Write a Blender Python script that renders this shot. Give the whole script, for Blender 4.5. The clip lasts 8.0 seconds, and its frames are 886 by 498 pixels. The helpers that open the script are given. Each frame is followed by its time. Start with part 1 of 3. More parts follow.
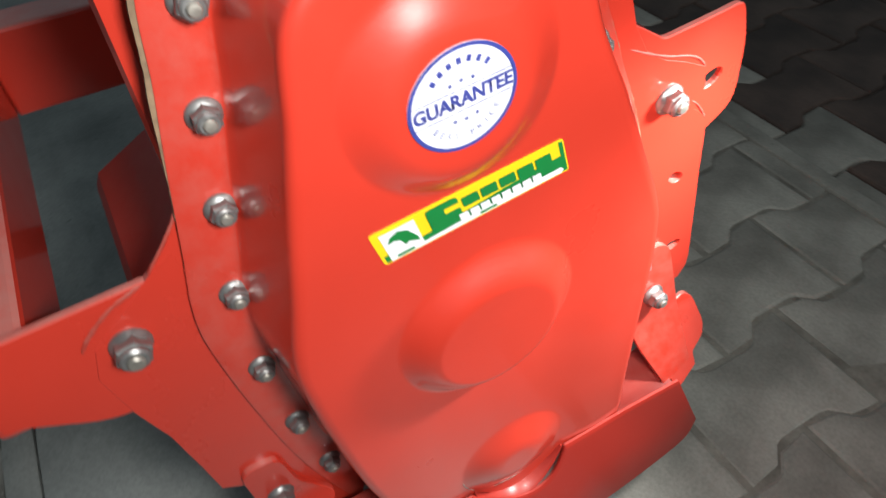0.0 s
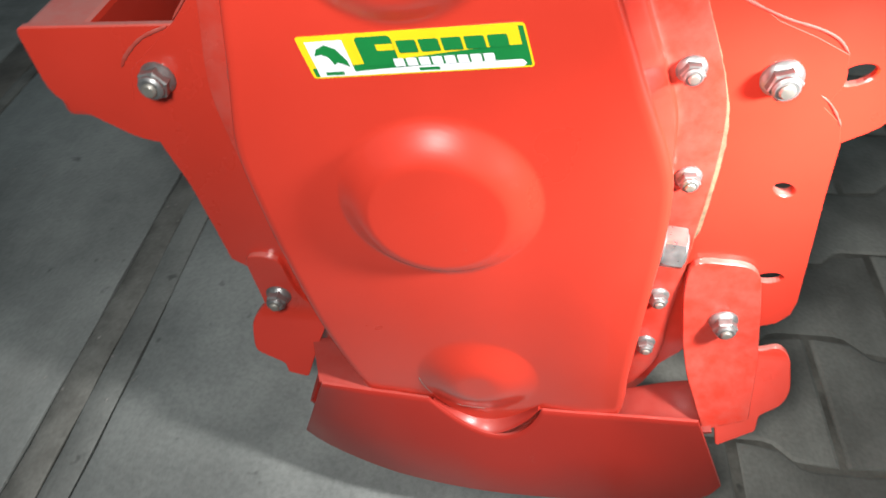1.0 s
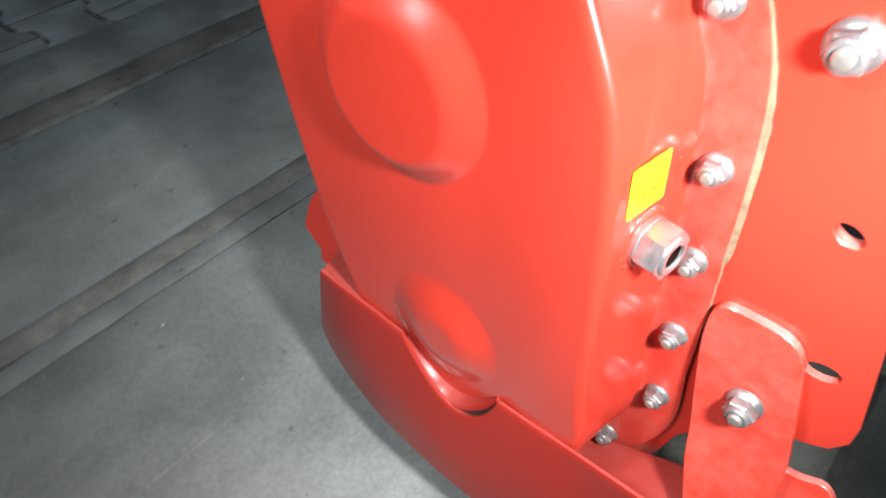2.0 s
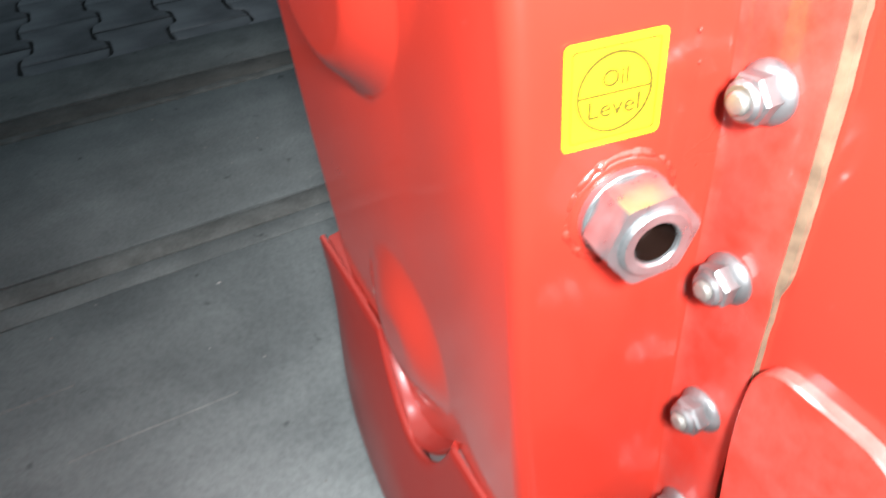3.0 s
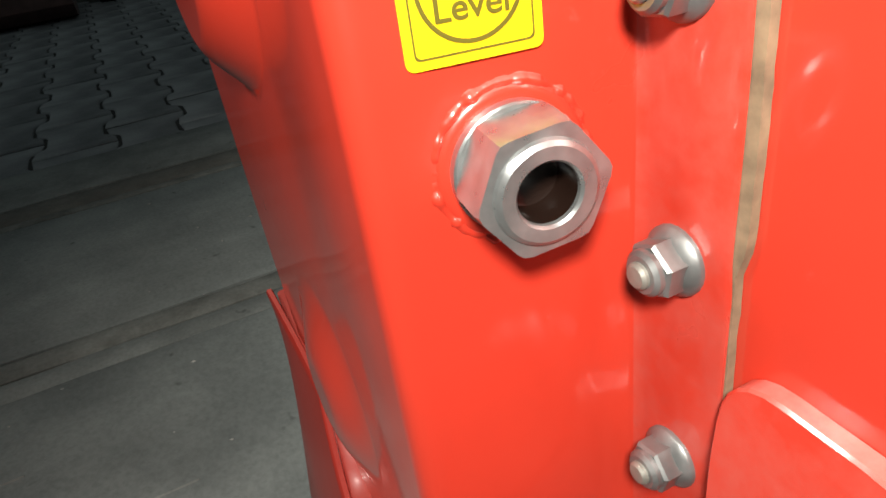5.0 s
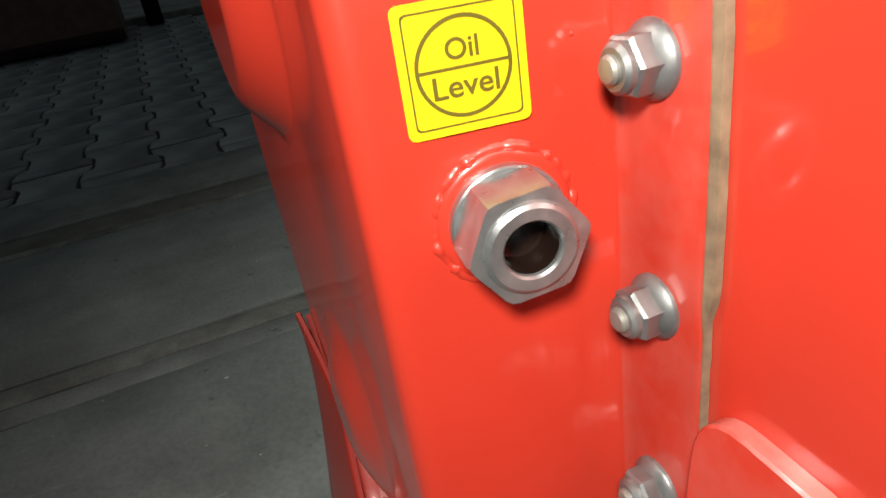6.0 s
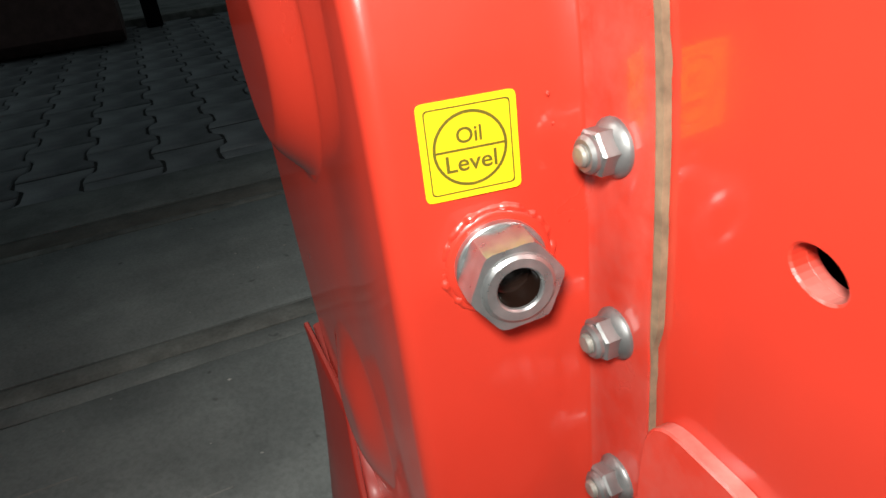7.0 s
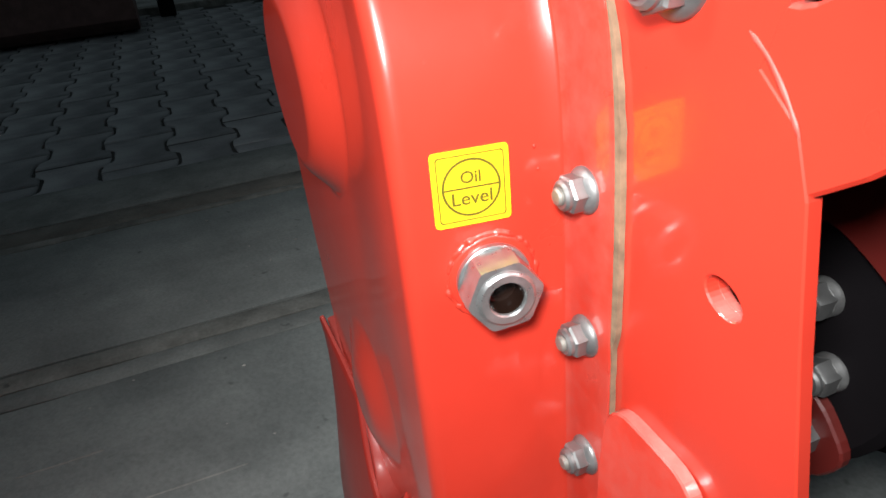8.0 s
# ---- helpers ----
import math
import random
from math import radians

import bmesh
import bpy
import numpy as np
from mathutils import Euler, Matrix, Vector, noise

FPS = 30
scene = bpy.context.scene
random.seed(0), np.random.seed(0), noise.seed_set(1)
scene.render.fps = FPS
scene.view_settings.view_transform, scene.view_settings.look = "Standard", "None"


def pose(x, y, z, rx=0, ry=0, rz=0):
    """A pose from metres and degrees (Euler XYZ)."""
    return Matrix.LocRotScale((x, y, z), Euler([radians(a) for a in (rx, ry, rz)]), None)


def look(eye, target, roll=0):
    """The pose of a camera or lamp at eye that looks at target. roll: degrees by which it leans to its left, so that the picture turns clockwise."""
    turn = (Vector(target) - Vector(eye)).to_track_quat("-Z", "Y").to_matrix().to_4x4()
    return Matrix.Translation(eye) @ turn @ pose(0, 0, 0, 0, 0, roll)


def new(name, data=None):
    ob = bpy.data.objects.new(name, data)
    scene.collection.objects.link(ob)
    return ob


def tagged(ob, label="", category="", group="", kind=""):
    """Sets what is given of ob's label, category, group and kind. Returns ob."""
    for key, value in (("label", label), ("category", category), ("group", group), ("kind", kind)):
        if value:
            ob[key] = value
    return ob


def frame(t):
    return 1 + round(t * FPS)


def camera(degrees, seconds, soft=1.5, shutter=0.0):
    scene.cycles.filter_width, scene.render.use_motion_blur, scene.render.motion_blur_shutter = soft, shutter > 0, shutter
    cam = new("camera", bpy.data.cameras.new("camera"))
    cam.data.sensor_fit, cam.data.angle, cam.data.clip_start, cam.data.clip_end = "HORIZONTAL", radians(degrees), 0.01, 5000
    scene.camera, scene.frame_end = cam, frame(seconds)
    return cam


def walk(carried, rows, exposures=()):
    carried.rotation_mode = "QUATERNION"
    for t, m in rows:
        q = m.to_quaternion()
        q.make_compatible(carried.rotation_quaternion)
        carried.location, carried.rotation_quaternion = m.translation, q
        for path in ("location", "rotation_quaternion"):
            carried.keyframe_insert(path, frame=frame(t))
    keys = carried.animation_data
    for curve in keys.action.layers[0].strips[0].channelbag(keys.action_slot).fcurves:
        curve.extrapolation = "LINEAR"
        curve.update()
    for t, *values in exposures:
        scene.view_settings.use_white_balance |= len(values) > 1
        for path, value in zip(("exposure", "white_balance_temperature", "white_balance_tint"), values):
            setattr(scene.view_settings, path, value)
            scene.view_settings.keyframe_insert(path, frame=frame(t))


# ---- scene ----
cam = camera(66.83, 8.0, shutter=0.35)
PATH = [
    (0, -0.1853, -0.3150, 1.0638, 44.18, 3.02, -29.89),
    (0.3, -0.1107, -0.3603, 1.0391, 43.70, 2.10, -18.81),
    (0.5, -0.0600, -0.3783, 1.0272, 42.34, 1.47, -11.26),
    (1, 0.0824, -0.4161, 0.9910, 42.44, 2.35, 6.67),
    (1.5, 0.2568, -0.4157, 0.9833, 46.40, 4.01, 24.81),
    (1.7, 0.3039, -0.3821, 0.9419, 46.50, 3.54, 30.86),
    (2.8, 0.4061, -0.1661, 0.6866, 48.11, 3.58, 62.42),
    (3, 0.3937, -0.1213, 0.6754, 51.59, 4.22, 62.25),
    (3.5, 0.3699, -0.0996, 0.6310, 54.01, 3.95, 60.48),
    (4, 0.3809, -0.0877, 0.6019, 54.67, 5.50, 58.23),
    (4.5, 0.3810, -0.0654, 0.5898, 57.43, 6.42, 60.52),
    (6, 0.4101, -0.0502, 0.6122, 61.68, 7.83, 66.34),
    (6.5, 0.4214, -0.0592, 0.6304, 62.22, 7.49, 66.41),
    (7, 0.4546, -0.0717, 0.6548, 62.12, 6.18, 66.25),
    (7.5, 0.4866, -0.0843, 0.6719, 61.92, 5.54, 66.57),
    (8, 0.5105, -0.0921, 0.7003, 61.61, 4.87, 67.26),
]
walk(cam, [(t, pose(x * 0.78, y * 0.78, z * 0.78, rx, ry, rz)) for t, x, y, z, rx, ry, rz in PATH],
     exposures=[(0, 0.82, 6200, 10), (1.7, 0.82, 6000, 10), (2.8, 0.8, 5700, 10), (3.2, 0.2, 5800, 10), (3.7, -0.3, 6200, 8), (4.2, -0.3, 6500, 6), (4.6, -0.1, 6500, 6),
                (5.8, -0.45, 6400, 7), (6.6, -0.55, 6400, 7), (7.3, -0.4, 6100, 9), (8, -0.2, 6000, 10)])

# ---- light ----
# Night in a yard: weak light from all round. Two fixed lamps stand in for one torch carried along: over the operator's
# shoulder early, close to the machine's side later.
world = bpy.data.worlds.new("night")
scene.world = world
world.use_nodes = True
world.node_tree.nodes["Background"].inputs["Color"].default_value = (0.78, 0.92, 0.95, 1)
world.node_tree.nodes["Background"].inputs["Strength"].default_value = 0.082

# Fixed stand-in for the carried torch at its later places.
torch = bpy.data.lights.new("torch", "SPOT")
torch.energy = 18.0
torch.spot_size, torch.spot_blend = radians(76), 1.0
torch.color = (1.0, 0.95, 0.88)
torch.shadow_soft_size = 0.03
new("torch", torch).matrix_world = look((0.415, -0.113, 0.625), (0.190, 0.030, 0.400))

# Added stand-in for the carried torch's early places; no lamp stands there.
lamp = bpy.data.lights.new("torch_early", "SPOT")
lamp.energy = 13.8
lamp.spot_size, lamp.spot_blend = radians(160), 1.0
lamp.color = (1.0, 0.95, 0.88)
lamp.shadow_soft_size = 0.07
new("torch_early", lamp).matrix_world = look((-0.03, -0.42, 0.93), (0.03, 0.25, 0.50))

U = 0.78  # metres to one unit of the plan


# ---- materials ----
def shader(name, rough=0.5, metal=0.0, coat=0.0):
    m = bpy.data.materials.new(name)
    m.use_nodes = True
    b = m.node_tree.nodes["Principled BSDF"]
    b.inputs["Roughness"].default_value = rough
    b.inputs["Metallic"].default_value = metal
    b.inputs["Coat Weight"].default_value = coat
    b.inputs["Coat Roughness"].default_value = 0.08
    return m, m.node_tree.nodes, m.node_tree.links, b


def noise_node(nodes, links, scale, detail=4.0, rough=0.55, coord="Object", stretch=(1, 1, 1)):
    tc = nodes.new("ShaderNodeTexCoord")
    mp = nodes.new("ShaderNodeMapping")
    mp.inputs["Scale"].default_value = stretch
    n = nodes.new("ShaderNodeTexNoise")
    n.inputs["Scale"].default_value = scale
    n.inputs["Detail"].default_value = detail
    n.inputs["Roughness"].default_value = rough
    links.new(tc.outputs[coord], mp.inputs["Vector"])
    links.new(mp.outputs["Vector"], n.inputs["Vector"])
    return n


def ramp(nodes, links, src, stops):
    r = nodes.new("ShaderNodeValToRGB")
    while len(r.color_ramp.elements) < len(stops):
        r.color_ramp.elements.new(0.5)
    for e, (p, c) in zip(r.color_ramp.elements, stops):
        e.position = p
        e.color = (*c, 1) if len(c) == 3 else c
    links.new(src, r.inputs["Fac"])
    return r


def mix(nodes, links, fac, a, b, mode="MIX"):
    m = nodes.new("ShaderNodeMix")
    m.data_type = "RGBA"
    m.blend_type = mode
    if isinstance(fac, (int, float)):
        m.inputs["Factor"].default_value = fac
    else:
        links.new(fac, m.inputs["Factor"])
    for sock, v in ((m.inputs["A"], a), (m.inputs["B"], b)):
        if isinstance(v, tuple):
            sock.default_value = (*v, 1)
        else:
            links.new(v, sock)
    return m.outputs["Result"]


def bump(nodes, links, b, src, strength, dist):
    n = nodes.new("ShaderNodeBump")
    n.inputs["Strength"].default_value = strength
    n.inputs["Distance"].default_value = dist
    links.new(src, n.inputs["Height"])
    links.new(n.outputs["Normal"], b.inputs["Normal"])


def grey(v):
    return (v, v, v)


def make_paint(name, base, rough=0.19, dust=0.12, spread=(0.66, 0.78), settle=0.45, coat=0.35):
    m, n, l, b = shader(name, rough, 0.0, coat)
    big = noise_node(n, l, 9.0, 5)
    fine = noise_node(n, l, 260.0, 3)
    tone = ramp(n, l, big.outputs["Fac"], [(0.3, tuple(c * 0.9 for c in base)), (0.7, base)])
    spots = noise_node(n, l, 55.0, 6, 0.7)
    specks = ramp(n, l, spots.outputs["Fac"], [(spread[0], grey(0.0)), (spread[1], grey(dust))])
    col = mix(n, l, specks.outputs["Color"], tone.outputs["Color"], (0.42, 0.30, 0.26))
    geo = n.new("ShaderNodeNewGeometry")
    sep = n.new("ShaderNodeSeparateXYZ")
    l.new(geo.outputs["True Normal"], sep.inputs["Vector"])
    lying = ramp(n, l, sep.outputs["Z"], [(0.55, grey(0.0)), (0.95, grey(settle))])
    patchy = ramp(n, l, spots.outputs["Fac"], [(0.3, grey(0.5)), (0.6, grey(1.0))])
    settled = mix(n, l, 1.0, lying.outputs["Color"], patchy.outputs["Color"], "MULTIPLY")
    col = mix(n, l, settled, col, (0.46, 0.33, 0.29))
    l.new(col, b.inputs["Base Color"])
    rr = ramp(n, l, big.outputs["Fac"], [(0.3, grey(rough * 0.85)), (0.75, grey(rough * 1.35))])
    l.new(rr.outputs["Color"], b.inputs["Roughness"])
    bump(n, l, b, fine.outputs["Fac"], 0.05, 0.0006)
    return m


def make_metal(name, base, rough, metal=1.0):
    m, n, l, b = shader(name, rough, metal)
    t = noise_node(n, l, 120.0, 4)
    tone = ramp(n, l, t.outputs["Fac"], [(0.3, tuple(c * 0.75 for c in base)), (0.7, base)])
    l.new(tone.outputs["Color"], b.inputs["Base Color"])
    rr = ramp(n, l, t.outputs["Fac"], [(0.3, grey(rough * 0.8)), (0.75, grey(rough * 1.5))])
    l.new(rr.outputs["Color"], b.inputs["Roughness"])
    bump(n, l, b, t.outputs["Fac"], 0.12, 0.0008)
    return m


def make_flat(name, base, rough=0.45, var=0.12, scale=60.0, shine=0.5):
    m, n, l, b = shader(name, rough)
    b.inputs["Specular IOR Level"].default_value = shine
    t = noise_node(n, l, scale, 4)
    tone = ramp(n, l, t.outputs["Fac"], [(0.3, tuple(c * (1 - var) for c in base)), (0.7, base)])
    l.new(tone.outputs["Color"], b.inputs["Base Color"])
    return m


def make_concrete(name, light, dark, scale=3.0, per_piece=0.0):
    m, n, l, b = shader(name, 0.85)
    stain = noise_node(n, l, scale, 7, 0.6)
    cloud = noise_node(n, l, scale * 0.45, 3, 0.5)
    grain = noise_node(n, l, 190.0, 4, 0.6)
    streak = noise_node(n, l, 7.0, 6, 0.65, "Object", (1.0, 0.12, 1.0))
    speck = noise_node(n, l, 34.0, 2, 0.5)
    c1 = ramp(n, l, stain.outputs["Fac"], [(0.30, dark), (0.60, light)])
    c2 = ramp(n, l, grain.outputs["Fac"], [(0.3, grey(0.80)), (0.62, grey(1.0))])
    c3 = ramp(n, l, streak.outputs["Fac"], [(0.34, grey(0.84)), (0.58, grey(1.0))])
    c4 = ramp(n, l, cloud.outputs["Fac"], [(0.35, grey(0.64)), (0.62, grey(1.0))])
    c5 = ramp(n, l, speck.outputs["Fac"], [(0.24, grey(0.55)), (0.30, grey(1.0))])
    col = c1.outputs["Color"]
    for layer in (c2, c3, c4, c5):
        col = mix(n, l, 1.0, col, layer.outputs["Color"], "MULTIPLY")
    if per_piece:
        info = n.new("ShaderNodeObjectInfo")
        pr = ramp(n, l, info.outputs["Random"], [(0.0, grey(1 - per_piece)), (1.0, grey(1.0))])
        col = mix(n, l, 1.0, col, pr.outputs["Color"], "MULTIPLY")
    l.new(col, b.inputs["Base Color"])
    bump(n, l, b, grain.outputs["Fac"], 0.2, 0.0015)
    return m


RED = make_paint("red_paint", (0.62, 0.043, 0.0225), 0.30, coat=0.85)
# Dusty red, also darkened for the weak light on low and inner parts.
RED_DUSTY_SHADE = make_paint("red_dusty_shade", (0.36, 0.023, 0.014), 0.36, 0.15, settle=0.12, coat=0.12)
RED_FLANGE = make_paint("red_paint_dusty_rim", (0.60, 0.046, 0.026), 0.30, 0.16, (0.36, 0.72), coat=0.6)
# Hood red, with its pinkish sheen mixed into the base colour.
RED_SHEEN = make_paint("red_hood_sheen", (0.42, 0.038, 0.05), 0.22, 0.1, settle=0.12)
# Red with shade put into its colour, for parts the lamps still reach.
RED_SHADE = make_paint("red_paint_shaded", (0.13, 0.014, 0.011), 0.42, 0.1, settle=0.1)
ZINC = make_metal("zinc_plate", (0.30, 0.302, 0.297), 0.40, 0.7)
BRIGHT = make_metal("bright_zinc_plate", (0.47, 0.48, 0.475), 0.30, 0.8)
BRASS = make_metal("yellow_zinc", (0.40, 0.385, 0.34), 0.45, 0.65)
BLACK = make_flat("black_grease", (0.007, 0.006, 0.007), 0.75, shine=0.06)
BORE = make_flat("dark_glass", (0.014, 0.007, 0.005), 0.2)
GASKET = make_flat("cork_gasket", (0.31, 0.215, 0.13), 0.9, 0.5, 110.0)
YELLOW = make_flat("yellow_vinyl", (0.85, 0.62, 0.01), 0.35, 0.05)
INK = make_flat("olive_ink", (0.13, 0.11, 0.012), 0.4)
WHITE = make_flat("white_vinyl", (0.80, 0.82, 0.86), 0.35, 0.05)
BLUE = make_flat("blue_ink", (0.045, 0.06, 0.28), 0.4)
GREEN = make_flat("green_ink", (0.012, 0.20, 0.045), 0.38, 0.08)
CONCRETE = make_concrete("concrete_slab", (0.385, 0.405, 0.385), (0.26, 0.278, 0.268), 6.0)
PALE = make_concrete("cement_laitance", (0.43, 0.43, 0.40), (0.32, 0.32, 0.30), 14.0)
WELD = make_paint("weld_dusty", (0.44, 0.052, 0.034), 0.5, 0.2, (0.36, 0.66), coat=0.0)
CONCRETE_B = make_concrete("concrete_slab_worn", (0.33, 0.345, 0.325), (0.20, 0.21, 0.20), 9.0)
DIRT = make_concrete("joint_dirt", (0.33, 0.33, 0.30), (0.16, 0.157, 0.14), 14.0)
MUD = make_concrete("dried_mud", (0.25, 0.235, 0.205), (0.13, 0.12, 0.105), 10.0)
PAVER = make_concrete("grey_paver", (0.40, 0.395, 0.35), (0.25, 0.245, 0.215), 7.0, 0.2)
PAVER_B = make_concrete("dark_paver", (0.46, 0.475, 0.485), (0.30, 0.31, 0.32), 6.0, 0.25)
PAVER_R = make_concrete("brown_paver", (0.12, 0.085, 0.07), (0.06, 0.045, 0.04), 6.0, 0.3)
SAND = make_concrete("joint_sand", (0.25, 0.24, 0.205), (0.13, 0.12, 0.10), 20.0)
SOIL = make_concrete("ground_soil", (0.055, 0.052, 0.048), (0.02, 0.02, 0.02), 2.0)
SCUFF = make_flat("worn_paint", (0.50, 0.36, 0.32), 0.5, 0.4, 60.0)
RUST = make_flat("rusty_steel", (0.14, 0.075, 0.065), 0.7, 0.4, 20.0)


# ---- building blocks ----
def thing(name, at, label, category, group="", kind=""):
    ob = new(name)
    ob.empty_display_size = 0.05
    ob.location = Vector(at) * U
    return tagged(ob, label, category, group, kind)


def part(name, bm, material, parent=None, label="", smooth=False, angle=40):
    """Links a bmesh, in plan units, as one mesh under a thing or a part."""
    me = bpy.data.meshes.new(name)
    bm.transform(Matrix.Scale(U, 4))
    bmesh.ops.recalc_face_normals(bm, faces=bm.faces)
    if smooth:
        for f in bm.faces:
            f.smooth = True
        for e in bm.edges:
            if len(e.link_faces) == 2 and e.calc_face_angle(0) > radians(angle):
                e.smooth = False
    bm.to_mesh(me)
    bm.free()
    for mat in material if isinstance(material, (list, tuple)) else (material,):
        me.materials.append(mat)
    ob = new(name, me)
    if parent is not None:
        ob.parent = parent
        base = parent
        while base.parent:
            base = base.parent
        ob.matrix_parent_inverse = Matrix.Translation(-base.location) if parent is base else Matrix()
        if parent is not base and parent.type == "MESH":
            ob.matrix_parent_inverse = Matrix()
    return tagged(ob, label)


def box(bm, lo, hi, bevel=0.0):
    r = bmesh.ops.create_cube(bm, size=1.0)
    c = [(a + b) / 2 for a, b in zip(lo, hi)]
    s = [b - a for a, b in zip(lo, hi)]
    bmesh.ops.transform(bm, matrix=Matrix.Translation(c) @ Matrix.Diagonal((*s, 1)), verts=r["verts"])
    if bevel:
        es = list({e for v in r["verts"] for e in v.link_edges})
        bmesh.ops.bevel(bm, geom=es, offset=bevel, segments=2, affect="EDGES", profile=0.6)
    return bm


def loft(bm, rings, closed=True, cap_start=False, cap_end=False):
    """Quads between rings of equally many points."""
    vs = [[bm.verts.new(p) for p in ring] for ring in rings]
    n = len(vs[0])
    for a, b in zip(vs, vs[1:]):
        for i in range(n if closed else n - 1):
            j = (i + 1) % n
            bm.faces.new((a[i], a[j], b[j], b[i]))
    if cap_start:
        bm.faces.new(vs[0])
    if cap_end:
        bm.faces.new(vs[-1][::-1])
    return bm


def smooth_loop(points, n, closed=True):
    """n points evenly along a Catmull-Rom curve through points (2D)."""
    p = [np.array(q, float) for q in points]
    m = len(p)
    dense = []
    for i in range(m if closed else m - 1):
        if closed:
            a, b, c, d = p[i - 1], p[i], p[(i + 1) % m], p[(i + 2) % m]
        else:
            a, b, c, d = p[max(i - 1, 0)], p[i], p[i + 1], p[min(i + 2, m - 1)]
        for k in range(24):
            t = k / 24
            dense.append(0.5 * (2 * b + (c - a) * t + (2 * a - 5 * b + 4 * c - d) * t * t + (3 * b - a - 3 * c + d) * t ** 3))
    dense.append(p[0] if closed else p[-1])
    dense = np.array(dense)
    s = np.concatenate([[0], np.cumsum(np.linalg.norm(np.diff(dense, axis=0), axis=1))])
    u = np.linspace(0, s[-1], n, endpoint=not closed)
    return np.stack([np.interp(u, s, dense[:, 0]), np.interp(u, s, dense[:, 1])], 1)


def offset_loop(loop, dist):
    t = np.roll(loop, -1, 0) - np.roll(loop, 1, 0)
    t /= np.linalg.norm(t, axis=1)[:, None]
    nrm = np.stack([t[:, 1], -t[:, 0]], 1)
    area = 0.5 * np.sum(loop[:, 0] * np.roll(loop[:, 1], -1) - np.roll(loop[:, 0], -1) * loop[:, 1])
    return loop + nrm * dist * (1 if area > 0 else -1)


def round_corners(points, radius, steps=4):
    """A 2D polygon with rounded corners; radius is one number or one for each corner."""
    out, n = [], len(points)
    rs = radius if isinstance(radius, (list, tuple)) else [radius] * n
    for i in range(n):
        a, b, c = (Vector(points[i - 1]), Vector(points[i]), Vector(points[(i + 1) % n]))
        u, v = (a - b), (c - b)
        r = min(rs[i], u.length * 0.45, v.length * 0.45)
        if r <= 1e-5:
            out.append(tuple(b))
            continue
        p, q = b + u.normalized() * r, b + v.normalized() * r
        for k in range(steps + 1):
            t = k / steps
            out.append(tuple((1 - t) ** 2 * p + 2 * t * (1 - t) * b + t * t * q))
    return out


def plate(points, y0, y1, holes=(), bevel=0.0015):
    """A plate in the x-z plane between y0 and y1, its front rim slightly rounded, with holes cut through it."""
    bm = bmesh.new()
    loop = np.array(points, float)

    def edges_of(pts, y):
        vs = [bm.verts.new((p[0], y, p[1])) for p in pts]
        return vs, [bm.edges.new((vs[i], vs[(i + 1) % len(vs)])) for i in range(len(vs))]
    inner = offset_loop(loop, -bevel)
    loops = [(inner, loop)] + [(offset_loop(np.array(h, float), bevel), np.array(h, float)) for h in holes]
    front, back, rims = [], [], []
    for a, b in loops:
        va, ea = edges_of(a, y0)
        vb, _ = edges_of(b, y0 + bevel)
        vc, ec = edges_of(b, y1)
        rims.append((va, vb, vc))
        front += ea
        back += ec
    for es in (front, back):
        bmesh.ops.triangle_fill(bm, use_beauty=True, use_dissolve=False, edges=es)
    for va, vb, vc in rims:
        for p, q in ((va, vb), (vb, vc)):
            n = len(p)
            for i in range(n):
                j = (i + 1) % n
                bm.faces.new((p[i], p[j], q[j], q[i]))
    return bm


def ellipse(cx, cz, rx, rz, n=24, turn=0.0):
    out = []
    for k in range(n):
        a = 2 * math.pi * k / n
        x, z = rx * math.cos(a), rz * math.sin(a)
        out.append((cx + x * math.cos(turn) - z * math.sin(turn), cz + x * math.sin(turn) + z * math.cos(turn)))
    return out


def turned(bm, profile, n=24, m=Matrix()):
    """A body of revolution about its own x axis from (x, radius) rows, put at m."""
    rings = []
    for x, r in profile:
        rings.append([m @ Vector((x, r * math.cos(2 * math.pi * k / n), r * math.sin(2 * math.pi * k / n))) for k in range(n)])
    return loft(bm, rings, True, True, True)


def hexagon(bm, x0, x1, af, m=Matrix(), turn=0.0):
    """A hexagon prism along its own x axis with chamfered ends."""
    r = af / math.sqrt(3)
    rings = []
    for x, s in ((x0, 0.93), (x0 + 0.12 * (x1 - x0), 1.0), (x1 - 0.14 * (x1 - x0), 1.0), (x1, 0.9)):
        rings.append([m @ Vector((x, s * r * math.cos(turn + math.pi * k / 3), s * r * math.sin(turn + math.pi * k / 3))) for k in range(6)])
    return loft(bm, rings, True, True, True)


FRONT = Matrix.Rotation(radians(-90), 4, "Z")  # own x axis to the front (-y)


